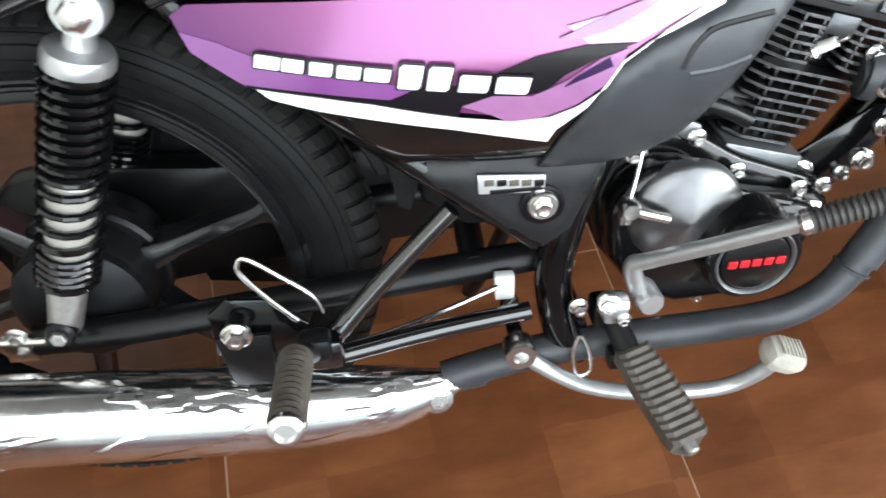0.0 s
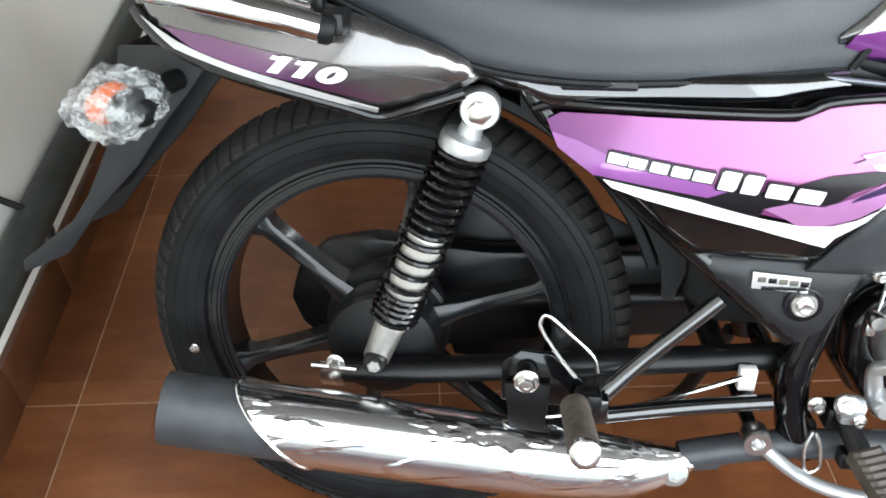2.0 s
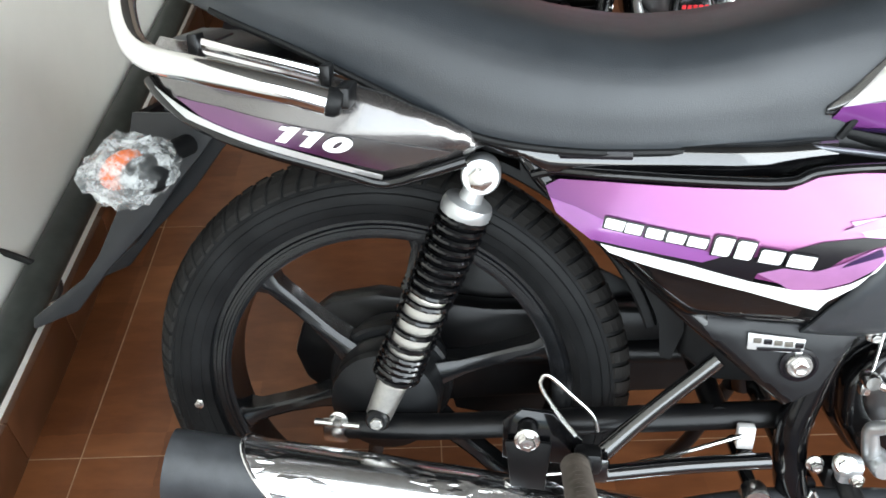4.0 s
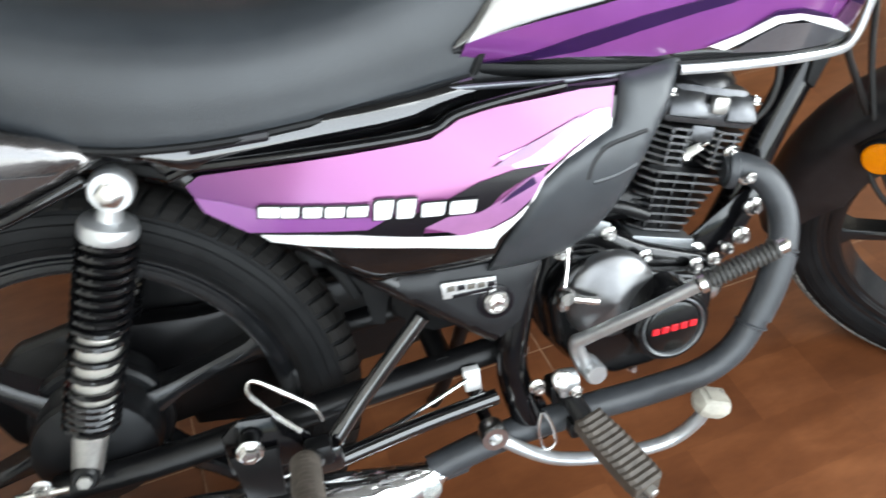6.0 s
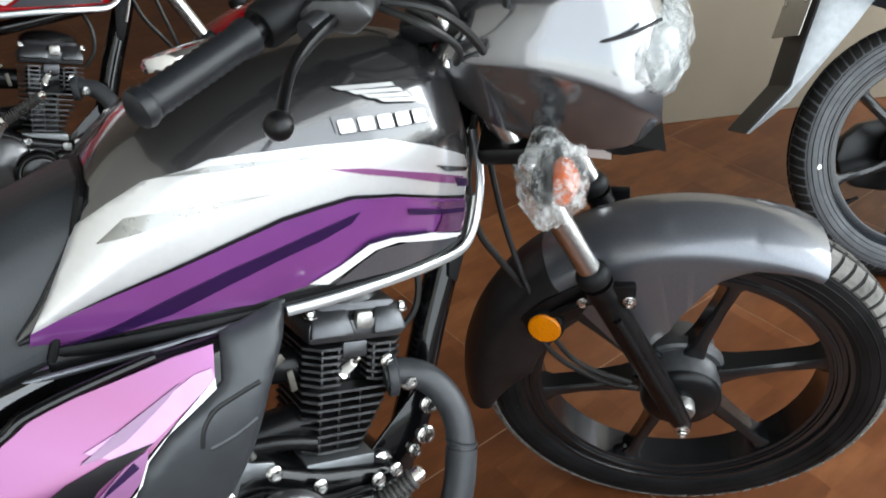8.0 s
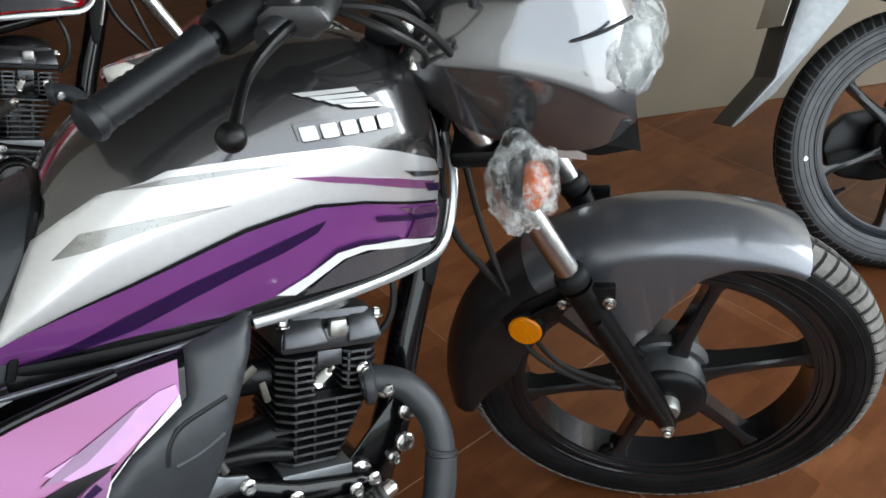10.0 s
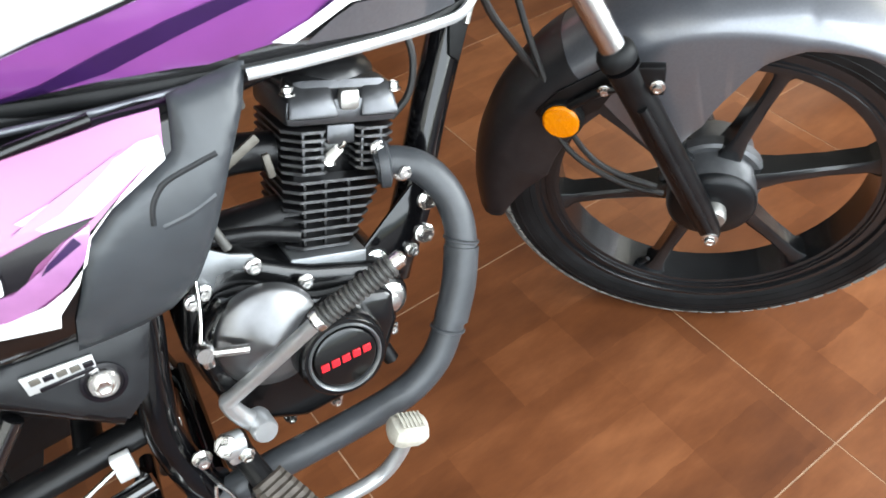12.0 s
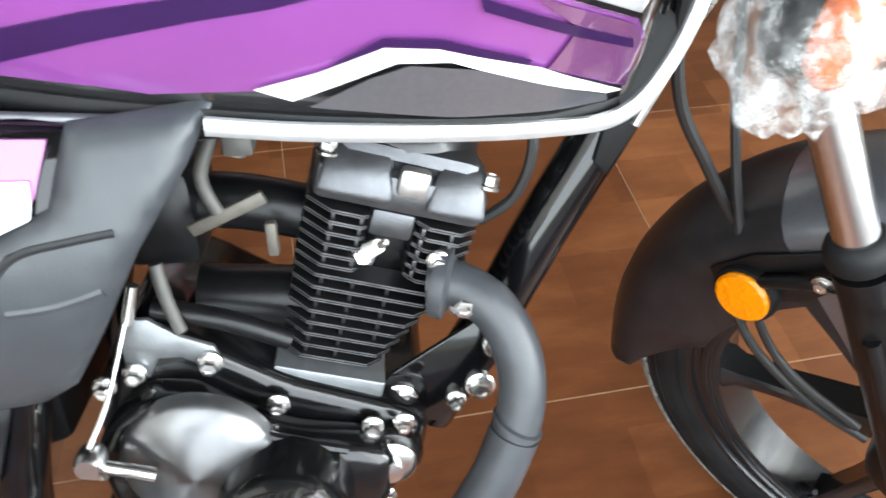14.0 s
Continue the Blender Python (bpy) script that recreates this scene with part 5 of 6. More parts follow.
seat = part("seat", loft([seat_ring(x) for x in np.linspace(-0.20, 0.452, 60).tolist()]), M["seat"], bike, "long dark grey vinyl dual seat", smooth=60)
part("seat_piping", tube([(x, -soft_interp(x, SEAT_X, SEAT_W) * 0.985, soft_interp(x, SEAT_X, SEAT_B) + 0.004) for x in np.linspace(-0.16, 0.45, 26).tolist()], 0.004, 8, 2), M["black_plastic"], seat, "black edge welt")
part("seat_front_welt", tube([(p[0] + 0.003, p[1] * 1.01, p[2]) for p in seat_ring(0.452)[1:36:2]], 0.0042, 8, 2), M["black_plastic"], seat, "black front welt")
strip = []
for x in np.linspace(0.150, 0.455, 40).tolist():
    zt, zb = float(np.interp(x, (0.15, 0.2, 0.40, 0.455), (0.688, 0.684, 0.685, 0.690))), float(np.interp(x, (0.15, 0.18, 0.40, 0.425, 0.455), (0.672, 0.655, 0.655, 0.664, 0.668)))
    y = -0.144 + 0.03 * max(0, (x - 0.36) / 0.2)
    strip.append([(x, y + 0.012, zt + 0.002), (x, y + 0.003, zt), (x, y, zt - 0.004), (x, y - 0.004, (zt + zb) / 2), (x, y - 0.002, zb + 0.003), (x, y + 0.002, zb), (x, y + 0.012, zb)])
part("seat_base", loft(strip), M["black_shine"], seat, "glossy dark strip under the seat", smooth=60)
part("seat_notch", box((0.225, -0.150, 0.678), (0.07, 0.012, 0.009), 0.002), M["ink"], seat)

# -- side cover --


def side_skin(x, z):
    return -0.181 + 0.018 * max(0, (x - 0.42) / 0.2) ** 2 + 0.028 * max(0, (0.38 - x) / 0.18) ** 2 + 0.022 * ((z - 0.60) / 0.08) ** 2


SIDE = [(0.175, 0.647), (0.190, 0.655), (0.235, 0.656), (0.337, 0.657), (0.402, 0.658), (0.425, 0.667), (0.480, 0.673), (0.595, 0.674), (0.658, 0.676), (0.646, 0.646), (0.617, 0.607), (0.590, 0.559), (0.560, 0.514), (0.532, 0.493), (0.50, 0.488), (0.452, 0.490), (0.38, 0.496), (0.332, 0.501),
        (0.305, 0.525), (0.262, 0.567), (0.223, 0.601), (0.186, 0.632)]
cover = part("side_cover", sheet(SIDE, side_skin, 0.004, 0.010, roll=0.010), M["black_gloss"], bike, "glossy black side cover with purple and white graphics", smooth=60)
part("cover_rim", tube([(x, side_skin(x, z) - 0.001, z) for x, z in [(0.166, 0.650), (0.19, 0.657), (0.235, 0.658), (0.337, 0.659), (0.400, 0.660), (0.425, 0.669), (0.470, 0.674), (0.535, 0.676)]], 0.0052, 10, 6), M["black_gloss"], cover, "rounded black upper rim")
part("purple_field", sheet([(0.179, 0.642), (0.192, 0.650), (0.235, 0.652), (0.301, 0.653), (0.399, 0.654), (0.415, 0.660), (0.431, 0.667), (0.467, 0.670), (0.550, 0.670), (0.585, 0.667), (0.576, 0.640), (0.522, 0.613), (0.500, 0.600), (0.452, 0.548), (0.412, 0.560), (0.330, 0.577), (0.277, 0.587), (0.226, 0.594), (0.190, 0.618)], side_skin, 0.002, 0.009, 0.0025), M["pink"], cover, "purple pearl panel with a sheen painted paler across its middle", smooth=60)
# printed shapes; the mauve ones also hold some reflected light in their colour
for poly, m, up, lab in (
        ([(0.184, 0.632), (0.190, 0.618), (0.226, 0.594), (0.277, 0.587), (0.330, 0.579), (0.350, 0.590), (0.300, 0.602), (0.250, 0.611), (0.210, 0.626)], "purple", 0.0038, "deeper purple lower edge"),
        ([(0.226, 0.595), (0.277, 0.589), (0.330, 0.582), (0.333, 0.573), (0.277, 0.584), (0.234, 0.590)], "ink", 0.0042, "black line over the white stripe"),
        ([(0.330, 0.582), (0.351, 0.591), (0.384, 0.590), (0.405, 0.597), (0.437, 0.608), (0.474, 0.613), (0.510, 0.611), (0.483, 0.603), (0.458, 0.592), (0.443, 0.579), (0.409, 0.578), (0.382, 0.572), (0.379, 0.561), (0.333, 0.573)], "ink", 0.0043, "black patch behind the name"),
        ([(0.382, 0.573), (0.405, 0.580), (0.434, 0.577), (0.459, 0.587), (0.483, 0.602), (0.504, 0.608), (0.497, 0.587), (0.469, 0.566), (0.444, 0.557), (0.418, 0.554), (0.404, 0.563)], "mauve", 0.0050, "pearl patch, its paleness partly painted reflection"),
        ([(0.234, 0.592), (0.277, 0.586), (0.317, 0.579), (0.379, 0.563), (0.420, 0.555), (0.449, 0.556), (0.470, 0.564), (0.490, 0.578), (0.501, 0.597), (0.533, 0.619), (0.576, 0.641), (0.574, 0.632), (0.520, 0.611), (0.500, 0.598), (0.478, 0.563), (0.455, 0.542), (0.450, 0.529), (0.375, 0.552), (0.333, 0.562), (0.275, 0.575), (0.243, 0.584)], "white", 0.0054, "white lower stripe climbing to the front"),
        ([(0.458, 0.628), (0.503, 0.636), (0.560, 0.651), (0.576, 0.650), (0.576, 0.640), (0.533, 0.622), (0.510, 0.612), (0.474, 0.614)], "mauve", 0.0046, "slanting pearl stripe, its paleness partly painted reflection"),
        ([(0.452, 0.620), (0.489, 0.634), (0.547, 0.650), (0.531, 0.641), (0.490, 0.623), (0.469, 0.619)], "plum", 0.0056, "dark violet wedge"),
        ([(0.458, 0.583), (0.493, 0.596), (0.490, 0.603), (0.465, 0.590)], "violet_dark", 0.0062, "")):
    part("graphic", sheet(poly, side_skin, 0.0012, 0.007, up), M[m], cover, lab, smooth=60)
# the model name as plain slanting shapes: a low run of five, then taller ones, white on a dark edge


def name_shape(x, z, w, h):
    """A plain slanting bar with clipped corners, on a line that falls away to the front as the writing does."""
    k = -0.135
    pts = [(0.10 * h, 0.85 * h), (0.26 * h, h), (w + 0.22 * h, h), (w + 0.10 * h, 0.5 * h), (w, 0.12 * h), (w - 0.14 * h, 0.0), (-0.05 * h, 0.0)]
    return [(x + a, z + b + k * a) for a, b in pts]


def grown(poly, d):
    cxm, czm = sum(p[0] for p in poly) / len(poly), sum(p[1] for p in poly) / len(poly)
    return [(p[0] + math.copysign(d, p[0] - cxm), p[1] + math.copysign(d, p[1] - czm)) for p in poly]


NAME = [(0.2365 + 0.0192 * k, w, 0.0098) for k, w in enumerate((0.0172, 0.0145, 0.0152, 0.0158, 0.0172))] + [(0.3370, 0.0150, 0.0185), (0.3575, 0.0150, 0.0185), (0.3800, 0.0205, 0.0135), (0.4065, 0.0235, 0.0135)]
for x, w, h in NAME:
    poly = name_shape(x, (0.6105 if h < 0.01 else 0.6065) - 0.135 * (x - 0.2365), w, h)
    part("name_shade", sheet(grown(poly, 0.0016), side_skin, 0.001, 0.006, 0.0064), M["ink"], cover)
    part("name_shape", sheet(poly, side_skin, 0.001, 0.006, 0.0078), M["white"], cover)
shroud = part("shroud", sheet([(0.594, 0.6735), (0.664, 0.678), (0.648, 0.648), (0.619, 0.607), (0.592, 0.560), (0.561, 0.512), (0.532, 0.490), (0.50, 0.484), (0.449, 0.489), (0.461, 0.527), (0.474, 0.550), (0.494, 0.591), (0.520, 0.609), (0.582, 0.635)], side_skin, 0.004, 0.009, 0.009, roll=0.006), M["grey_plastic"], cover, "matt dark grey plastic front of the side cover", smooth=60)
part("shroud_groove", tube([(x, side_skin(x, z) - 0.0078, z) for x, z in ((0.546, 0.588), (0.552, 0.604), (0.566, 0.616), (0.59, 0.620), (0.612, 0.622))], 0.0028, 8, 5), M["lower_plastic"], cover, "moulded groove")
part("shroud_ledge", tube([(x, side_skin(x, z) - 0.0060, z) for x, z in ((0.552, 0.583), (0.575, 0.584), (0.600, 0.590))], 0.004, 8, 5), M["grey_plastic"], cover)

tri = part("lower_cover", sheet([(0.322, 0.500), (0.40, 0.496), (0.512, 0.492), (0.503, 0.470), (0.482, 0.418), (0.458, 0.400), (0.445, 0.405), (0.38, 0.457)], lambda x, z: -0.140 + 0.12 * max(0, 0.36 - x), 0.004, 0.012, roll=0.005), M["lower_plastic"], bike, "matt dark grey triangular frame cover", smooth=50)
part("cover_recess", lathe([(0.020, -0.0005), (0.020, 0.002), (0.017, 0.0025), (0.016, 0.001)], (0.454, -0.141, 0.451), (0, -1, 0), 28), M["ink"], tri)
part("cover_screw", merged(lathe([(0.0145, 0), (0.0145, 0.002), (0.0125, 0.0045), (0.0105, 0.0045), (0.0105, 0.003)], (0.454, -0.142, 0.451), (0, -1, 0), 28), lathe([(0.0085, 0.002), (0.0085, 0.0085), (0.0065, 0.0095), (0.003, 0.0085)], (0.454, -0.142, 0.451), (0, -1, 0), 6)), M["steel"], tri, "large bright flanged screw")
stick = part("sticker", prism([(0.397, 0.487), (0.456, 0.482), (0.455, 0.465), (0.398, 0.468)], -0.1432, -0.1405, 0.0006), M["pale"], tri, "small silver sticker with unreadable marks")
for k, m in enumerate(("bracket", "ink", "bracket", "bracket", "ink")):
    part("mark_bar", box((0.407 + 0.0108 * k, -0.1437, 0.479 - 0.001 * k), (0.0085, 0.001, 0.006), 0.0003), M[m], stick)
part("mark_bar", box((0.430, -0.1437, 0.4695), (0.045, 0.001, 0.004), 0.0003), M["ink"], stick)

# -- tail --


def tail_skin(x, z):
    return -0.183 + 0.026 * max(0, x / 0.12) ** 2 + 0.017 * ((z - 0.705) / 0.05) ** 2 + 0.036 * max(0, (-0.08 - x) / 0.12) ** 2


tail = part("tail_cover", sheet([(0.119, 0.683), (0.104, 0.699), (0.080, 0.713), (0.027, 0.735), (-0.05, 0.757), (-0.14, 0.772), (-0.22, 0.775), (-0.235, 0.748), (-0.205, 0.728), (-0.170, 0.711), (-0.130, 0.698), (-0.051, 0.674), (0.019, 0.650), (0.058, 0.662), (0.10, 0.675)], tail_skin, 0.004, 0.010, roll=0.006), M["tail"], bike, "grey metallic tail cover with purple stripe", smooth=60)
decal([(-0.185, 0.727), (-0.13, 0.722), (-0.066, 0.709), (-0.02, 0.700), (0.04, 0.691), (0.088, 0.681), (0.058, 0.671), (0.022, 0.662), (-0.072, 0.687), (-0.142, 0.705)], "tail_fade", surface=tail_skin, lift=0.002, parent=tail, label="purple tail stripe")
decal([(-0.213, 0.733), (-0.165, 0.714), (-0.13, 0.703), (-0.072, 0.686), (0.021, 0.657), (0.019, 0.651), (-0.073, 0.679), (-0.135, 0.698), (-0.172, 0.708)], "pale", surface=tail_skin, lift=0.0036, parent=tail, label="white pin stripe")
txt = bmesh.new()
for k, ch in enumerate("110"):
    digits = bpy.data.curves.new("number_text", "FONT")
    digits.body, digits.size, digits.extrude, digits.shear, digits.offset = ch, 0.031, 0.0006, 0.46, 0.0018
    tmp = new("number_text", digits)
    glyph = bpy.data.meshes.new_from_object(tmp.evaluated_get(bpy.context.evaluated_depsgraph_get()))
    bpy.data.objects.remove(tmp)
    x0 = min(v.co.x for v in glyph.vertices)
    for v in glyph.vertices:
        gx, g, d = v.co.x - x0, v.co.y, v.co.z
        x = -0.076 + (-0.002, 0.0205, 0.043)[k] + 1.4 * gx
        z = 0.6935 - 0.19 * (x + 0.074) + 0.72 * g
        v.co = (x, tail_skin(x, z) - 0.0045 - d, z)
    txt.from_mesh(glyph)
    if ch == "1":                      # broad flag at the head of the one
        corners = []
        for d in (-0.0006, 0.0006):
            for gx, g in ((0.0042, 0.0158), (0.0105, 0.0158), (0.0115, 0.0213), (0.0066, 0.0213)):
                x = -0.0775 + (-0.002, 0.0205)[k] + 1.4 * gx
                z = 0.6935 - 0.19 * (x + 0.074) + 0.72 * g
                corners.append(txt.verts.new((x, tail_skin(x, z) - 0.0045 - d, z)))
        for q in ((0, 1, 2, 3), (7, 6, 5, 4), (0, 4, 5, 1), (1, 5, 6, 2), (2, 6, 7, 3), (3, 7, 4, 0)):
            txt.faces.new([corners[i] for i in q])
part("number_text", txt, M["white"], tail, "white model number 110", smooth=0)
part("tail_lip", tube([(x, tail_skin(x, z) + 0.004, z - 0.003) for x, z in ((-0.225, 0.738), (-0.205, 0.7245), (-0.170, 0.7075), (-0.130, 0.6945), (-0.09, 0.6825), (-0.051, 0.6705), (-0.015, 0.659), (0.019, 0.6475), (0.058, 0.659), (0.10, 0.672))], 0.0065, 10, 5), M["black_gloss"], tail, "black lower lip of the tail cover")
part("rear_body", merged(box((-0.17, 0, 0.725), (0.13, 0.20, 0.07), 0.02), box((-0.215, 0, 0.745), (0.06, 0.11, 0.045), 0.018)), M["grey_plastic"], tail, "grey tail end")
part("tail_lamp", box((-0.247, 0, 0.742), (0.014, 0.09, 0.030), 0.006), M["red_lens"], tail, "red tail lamp")
part("tail_cover_left", sheet([(0.119, 0.683), (0.080, 0.713), (-0.05, 0.757), (-0.22, 0.775), (-0.235, 0.748), (-0.130, 0.698), (0.019, 0.650)], lambda x, z: -tail_skin(x, z), 0.004, 0.02), M["fender"], tail)
for s in (-1, 1):
    part("grab_rail", tube([(-0.021, s * 0.207, 0.736), (-0.063, s * 0.212, 0.748), (-0.134, s * 0.212, 0.763), (-0.178, s * 0.206, 0.771), (-0.205, s * 0.188, 0.786), (-0.228, s * 0.145, 0.818), (-0.246, s * 0.07, 0.840), (-0.25, 0, 0.843)], 0.0125, 16, 5), M["chrome"], tail, "chromed grab rail")
    part("rail_cap", lathe([(0.0135, 0), (0.0135, 0.008), (0.010, 0.013), (0.003, 0.014)], (-0.021, s * 0.205, 0.736), (1, s * -0.1, -0.2), 18), M["black_plastic"], tail)
    part("rail_bracket", box((-0.008, s * 0.185, 0.738), (0.014, 0.04, 0.02), 0.003), M["black_satin"], tail)
part("rail_plate", box((-0.092, -0.168, 0.765), (0.116, 0.006, 0.014), 0.002, Matrix.Rotation(radians(13), 4, "Y")), M["chrome"], tail, "bright plate between rail and seat")
for x, z in ((-0.153, 0.775), (-0.030, 0.748)):
    part("rail_clip", box((x, -0.165, z), (0.010, 0.02, 0.028), 0.002), M["black_satin"], tail)

# mud flap, number plate stay and rear indicator
flap = part("mud_flap", merged(prism([(-0.165, 0.69), (-0.20, 0.645), (-0.233, 0.609), (-0.276, 0.555), (-0.336, 0.496), (-0.385, 0.438), (-0.449, 0.409), (-0.447, 0.425), (-0.370, 0.483), (-0.345, 0.515), (-0.302, 0.590), (-0.275, 0.69)], -0.072, -0.066, 0.002),
                              prism([(-0.165, 0.69), (-0.20, 0.645), (-0.233, 0.609), (-0.276, 0.555), (-0.336, 0.496), (-0.385, 0.438), (-0.449, 0.409), (-0.447, 0.425), (-0.370, 0.483), (-0.345, 0.515), (-0.302, 0.590), (-0.275, 0.69)], 0.066, 0.072, 0.002),
                              loft([[(x, -0.066, z), (x, 0.066, z), (x + 0.003, 0.066, z - 0.004), (x + 0.003, -0.066, z - 0.004)] for x, z in ((-0.27, 0.69), (-0.298, 0.59), (-0.341, 0.515), (-0.366, 0.483), (-0.443, 0.425))])), M["lower_plastic"], bike, "dark grey plastic rear mud flap")


def indicator(at, out, along, parent, label, big=1.0, tall=1.0, back=-0.036):
    """A turn signal on a stalk, still in its clear wrapping."""
    at, out, along = Vector(at), Vector(out).normalized(), Vector(along).normalized()
    third = out.cross(along).normalized()
    base = part("indicator", tube([at - out * 0.075, at - out * 0.02], [0.009, 0.012], 14, 0), M["black_plastic"], parent, label)

    def egg(f0, f1, w, h, name, material, lab, n=9):
        rings = []
        for k in range(n):
            f = k / (n - 1)
            s = max(0.08, math.sin(math.pi * (0.08 + 0.9 * f))) ** 0.6
            c = at + along * (f0 + (f1 - f0) * f)
            rings.append([c + out * (w * s * math.cos(a)) + third * (h * s * math.sin(a)) for a in (2 * math.pi * i / 20 for i in range(20))])
        return part(name, loft(rings), M[material], base, lab)

    egg(back, 0.008, 0.032, 0.020, "housing", "black_plastic", "black housing")
    egg(-0.004, 0.026, 0.033, 0.0205, "lens", "orange", "orange lens")
    wrap = bmesh.new()
    bmesh.ops.create_icosphere(wrap, subdivisions=4, radius=1.0)
    for v in wrap.verts:
        n = noise.fractal(v.co * 2.2 + at * 7, 0.8, 2.2, 4) * 0.26
        r = 1 + n
        p = v.co * r
        v.co = at + out * (-0.002 + 0.047 * big * p.z) + along * 0.034 * big * p.x + third * 0.030 * big * tall * p.y
    part("wrap", wrap, M["wrap"], base, "crumpled clear plastic wrapping", smooth=25)
    return base


indicator((-0.235, -0.165, 0.652), (-0.15, -1, 0.0), (-1, 0, 0.2), flap, "rear indicator with orange lens in clear wrapping", 1.12)
part("indicator_stalk", tube([(-0.215, -0.07, 0.655), (-0.228, -0.115, 0.653)], 0.012, 12, 0), M["black_plastic"], flap)

# -- front end, turned with the bars --
FORK_B, FORK_D = Vector((1.263, -0.099, 0.294)), Vector((-0.406, 0, 0.914))


def fpart(name, bm, material, parent, label="", smooth=40):
    return part(name, turned(bm), M[material], parent, label, smooth)


def steered(v):
    return TURN_BARS @ Vector(v)


def turned_axis(v):
    return TURN_BARS.to_3x3() @ Vector(v)


fork = fpart("front_fork", tube([(0.985, 0, 0.90), (1.04, 0, 0.78)], 0.024, 16, 0), "black_satin", bike, "telescopic front fork, black sliders and chromed tubes")
for s in (1, -1):
    b = Vector((FORK_B.x, s * FORK_B.y, FORK_B.z))
    leg = fpart("fork_leg", tube([b - FORK_D * 0.012, b + FORK_D * 0.0, b + FORK_D * 0.05, b + FORK_D * 0.27, b + FORK_D * 0.30], [0.011, 0.0145, 0.018, 0.0195, 0.0205], 20, 0), "black_satin", fork, "black fork slider")
    fpart("dust_seal", lathe([(0.0205, 0), (0.0225, 0.003), (0.0225, 0.014), (0.020, 0.02), (0.0165, 0.023)], b + FORK_D * 0.306, FORK_D, 24), "rubber", leg, "rubber dust seal")
    fpart("fork_tube", tube([b + FORK_D * 0.31, b + FORK_D * 0.70], 0.0152, 20, 0), "steel", leg, "chromed fork tube")
    fpart("slider_rib", tube([b + FORK_D * 0.02 + Vector((0.004, -0.018 * s, 0)), b + FORK_D * 0.25 + Vector((0.004, -0.020 * s, 0))], 0.006, 10, 0), "black_satin", leg)
    fpart("fork_bolt", merged(bolt_mesh(b + Vector((0, -0.012 * s, -0.004)), (0, -s, 0), 0.0075, 0.010)), "steel", leg)
    fpart("fender_lug", box(b + FORK_D * 0.275 + Vector((0.020, -0.004 * s, 0.008)), (0.035, 0.012, 0.04), 0.003), "black_satin", leg)
    fpart("lug_bolt", bolt_mesh(b + FORK_D * 0.270 + Vector((0.027, -0.010 * s, 0.007)), (0, -s, 0), 0.006, 0.008), "steel", leg)
fpart("axle_boss", merged(lathe([(0.016, -0.085), (0.019, -0.08), (0.019, -0.058), (0.03, -0.056), (0.03, -0.05)], (WHEEL_C[0], 0, WHEEL_C[1]), (0, 1, 0), 28), lathe([(0.008, -0.09), (0.008, 0.12)], (WHEEL_C[0], 0, WHEEL_C[1]), (0, 1, 0), 14)), "dull_alu", fork, "axle spacer")
fpart("drum_plate", lathe([(0.02, -0.066), (0.050, -0.064), (0.058, -0.057), (0.0595, -0.05)], (WHEEL_C[0], 0, WHEEL_C[1]), (0, 1, 0), 40), "hub", fork, "dark drum cover")
for z in (0.78, 0.93):
    x = FORK_B.x + FORK_D.x / FORK_D.z * (z - FORK_B.z) + 0.02
    fpart("yoke", prism([(x - 0.06, z - 0.012), (x - 0.06, z + 0.012), (x + 0.03, z + 0.012), (x + 0.03, z - 0.012)], -0.125, 0.125, 0.008), "black_satin", fork)


def guard_edge(a):
    return float(np.interp(a, (50, 62, 75, 83, 90, 100, 122, 128, 131, 150, 165, 175, 190), (0.024, 0.030, 0.046, 0.072, 0.118, 0.168, 0.212, 0.212, 0.100, 0.102, 0.104, 0.075, 0.03)))


def guard_radius(a):
    return float(np.interp(a, (55, 70, 90, 130, 188), (0.319, 0.322, 0.324, 0.330, 0.337)))


guard = fpart("front_fender", arch(WHEEL_C, guard_radius, 0.066, 58, 128, guard_edge, n=70, crown=1.0), "fender", bike, "dark grey metallic front fender with a black rear half", smooth=60)
fpart("fender_rear", arch(WHEEL_C, lambda a: guard_radius(a) + 0.0008, 0.0665, 127.7, 185.5, guard_edge, n=52, crown=1.0), "guard_black", guard, "black plastic rear half", smooth=60)
fpart("fender_stay", merged(tube([(1.165, -0.078, 0.522), (1.12, -0.082, 0.518), (1.07, -0.074, 0.480)], 0.006, 10, 4), prism([(1.035, 0.473), (1.065, 0.506), (1.115, 0.538), (1.145, 0.528), (1.115, 0.478), (1.075, 0.453), (1.045, 0.453)], -0.0705, -0.0675, 0.001)), "black_satin", guard, "black fender stay")
fpart("fender_screw", bolt_mesh((1.121, -0.084, 0.520), (0, -1, 0), 0.0055, 0.006), "steel", guard)
refl = fpart("reflector_mount", lathe([(0.027, -0.004), (0.0275, 0.004), (0.026, 0.009), (0.022, 0.010)], (1.070, -0.071, 0.466), (-0.15, -1, 0.12), 32), "black_plastic", guard, "black reflector housing")
fpart("reflector", lathe([(0.0235, 0.006), (0.0235, 0.012), (0.021, 0.0145), (0.004, 0.0155)], (1.070, -0.071, 0.466), (-0.15, -1, 0.12), 32), "amber", refl, "round amber reflector")
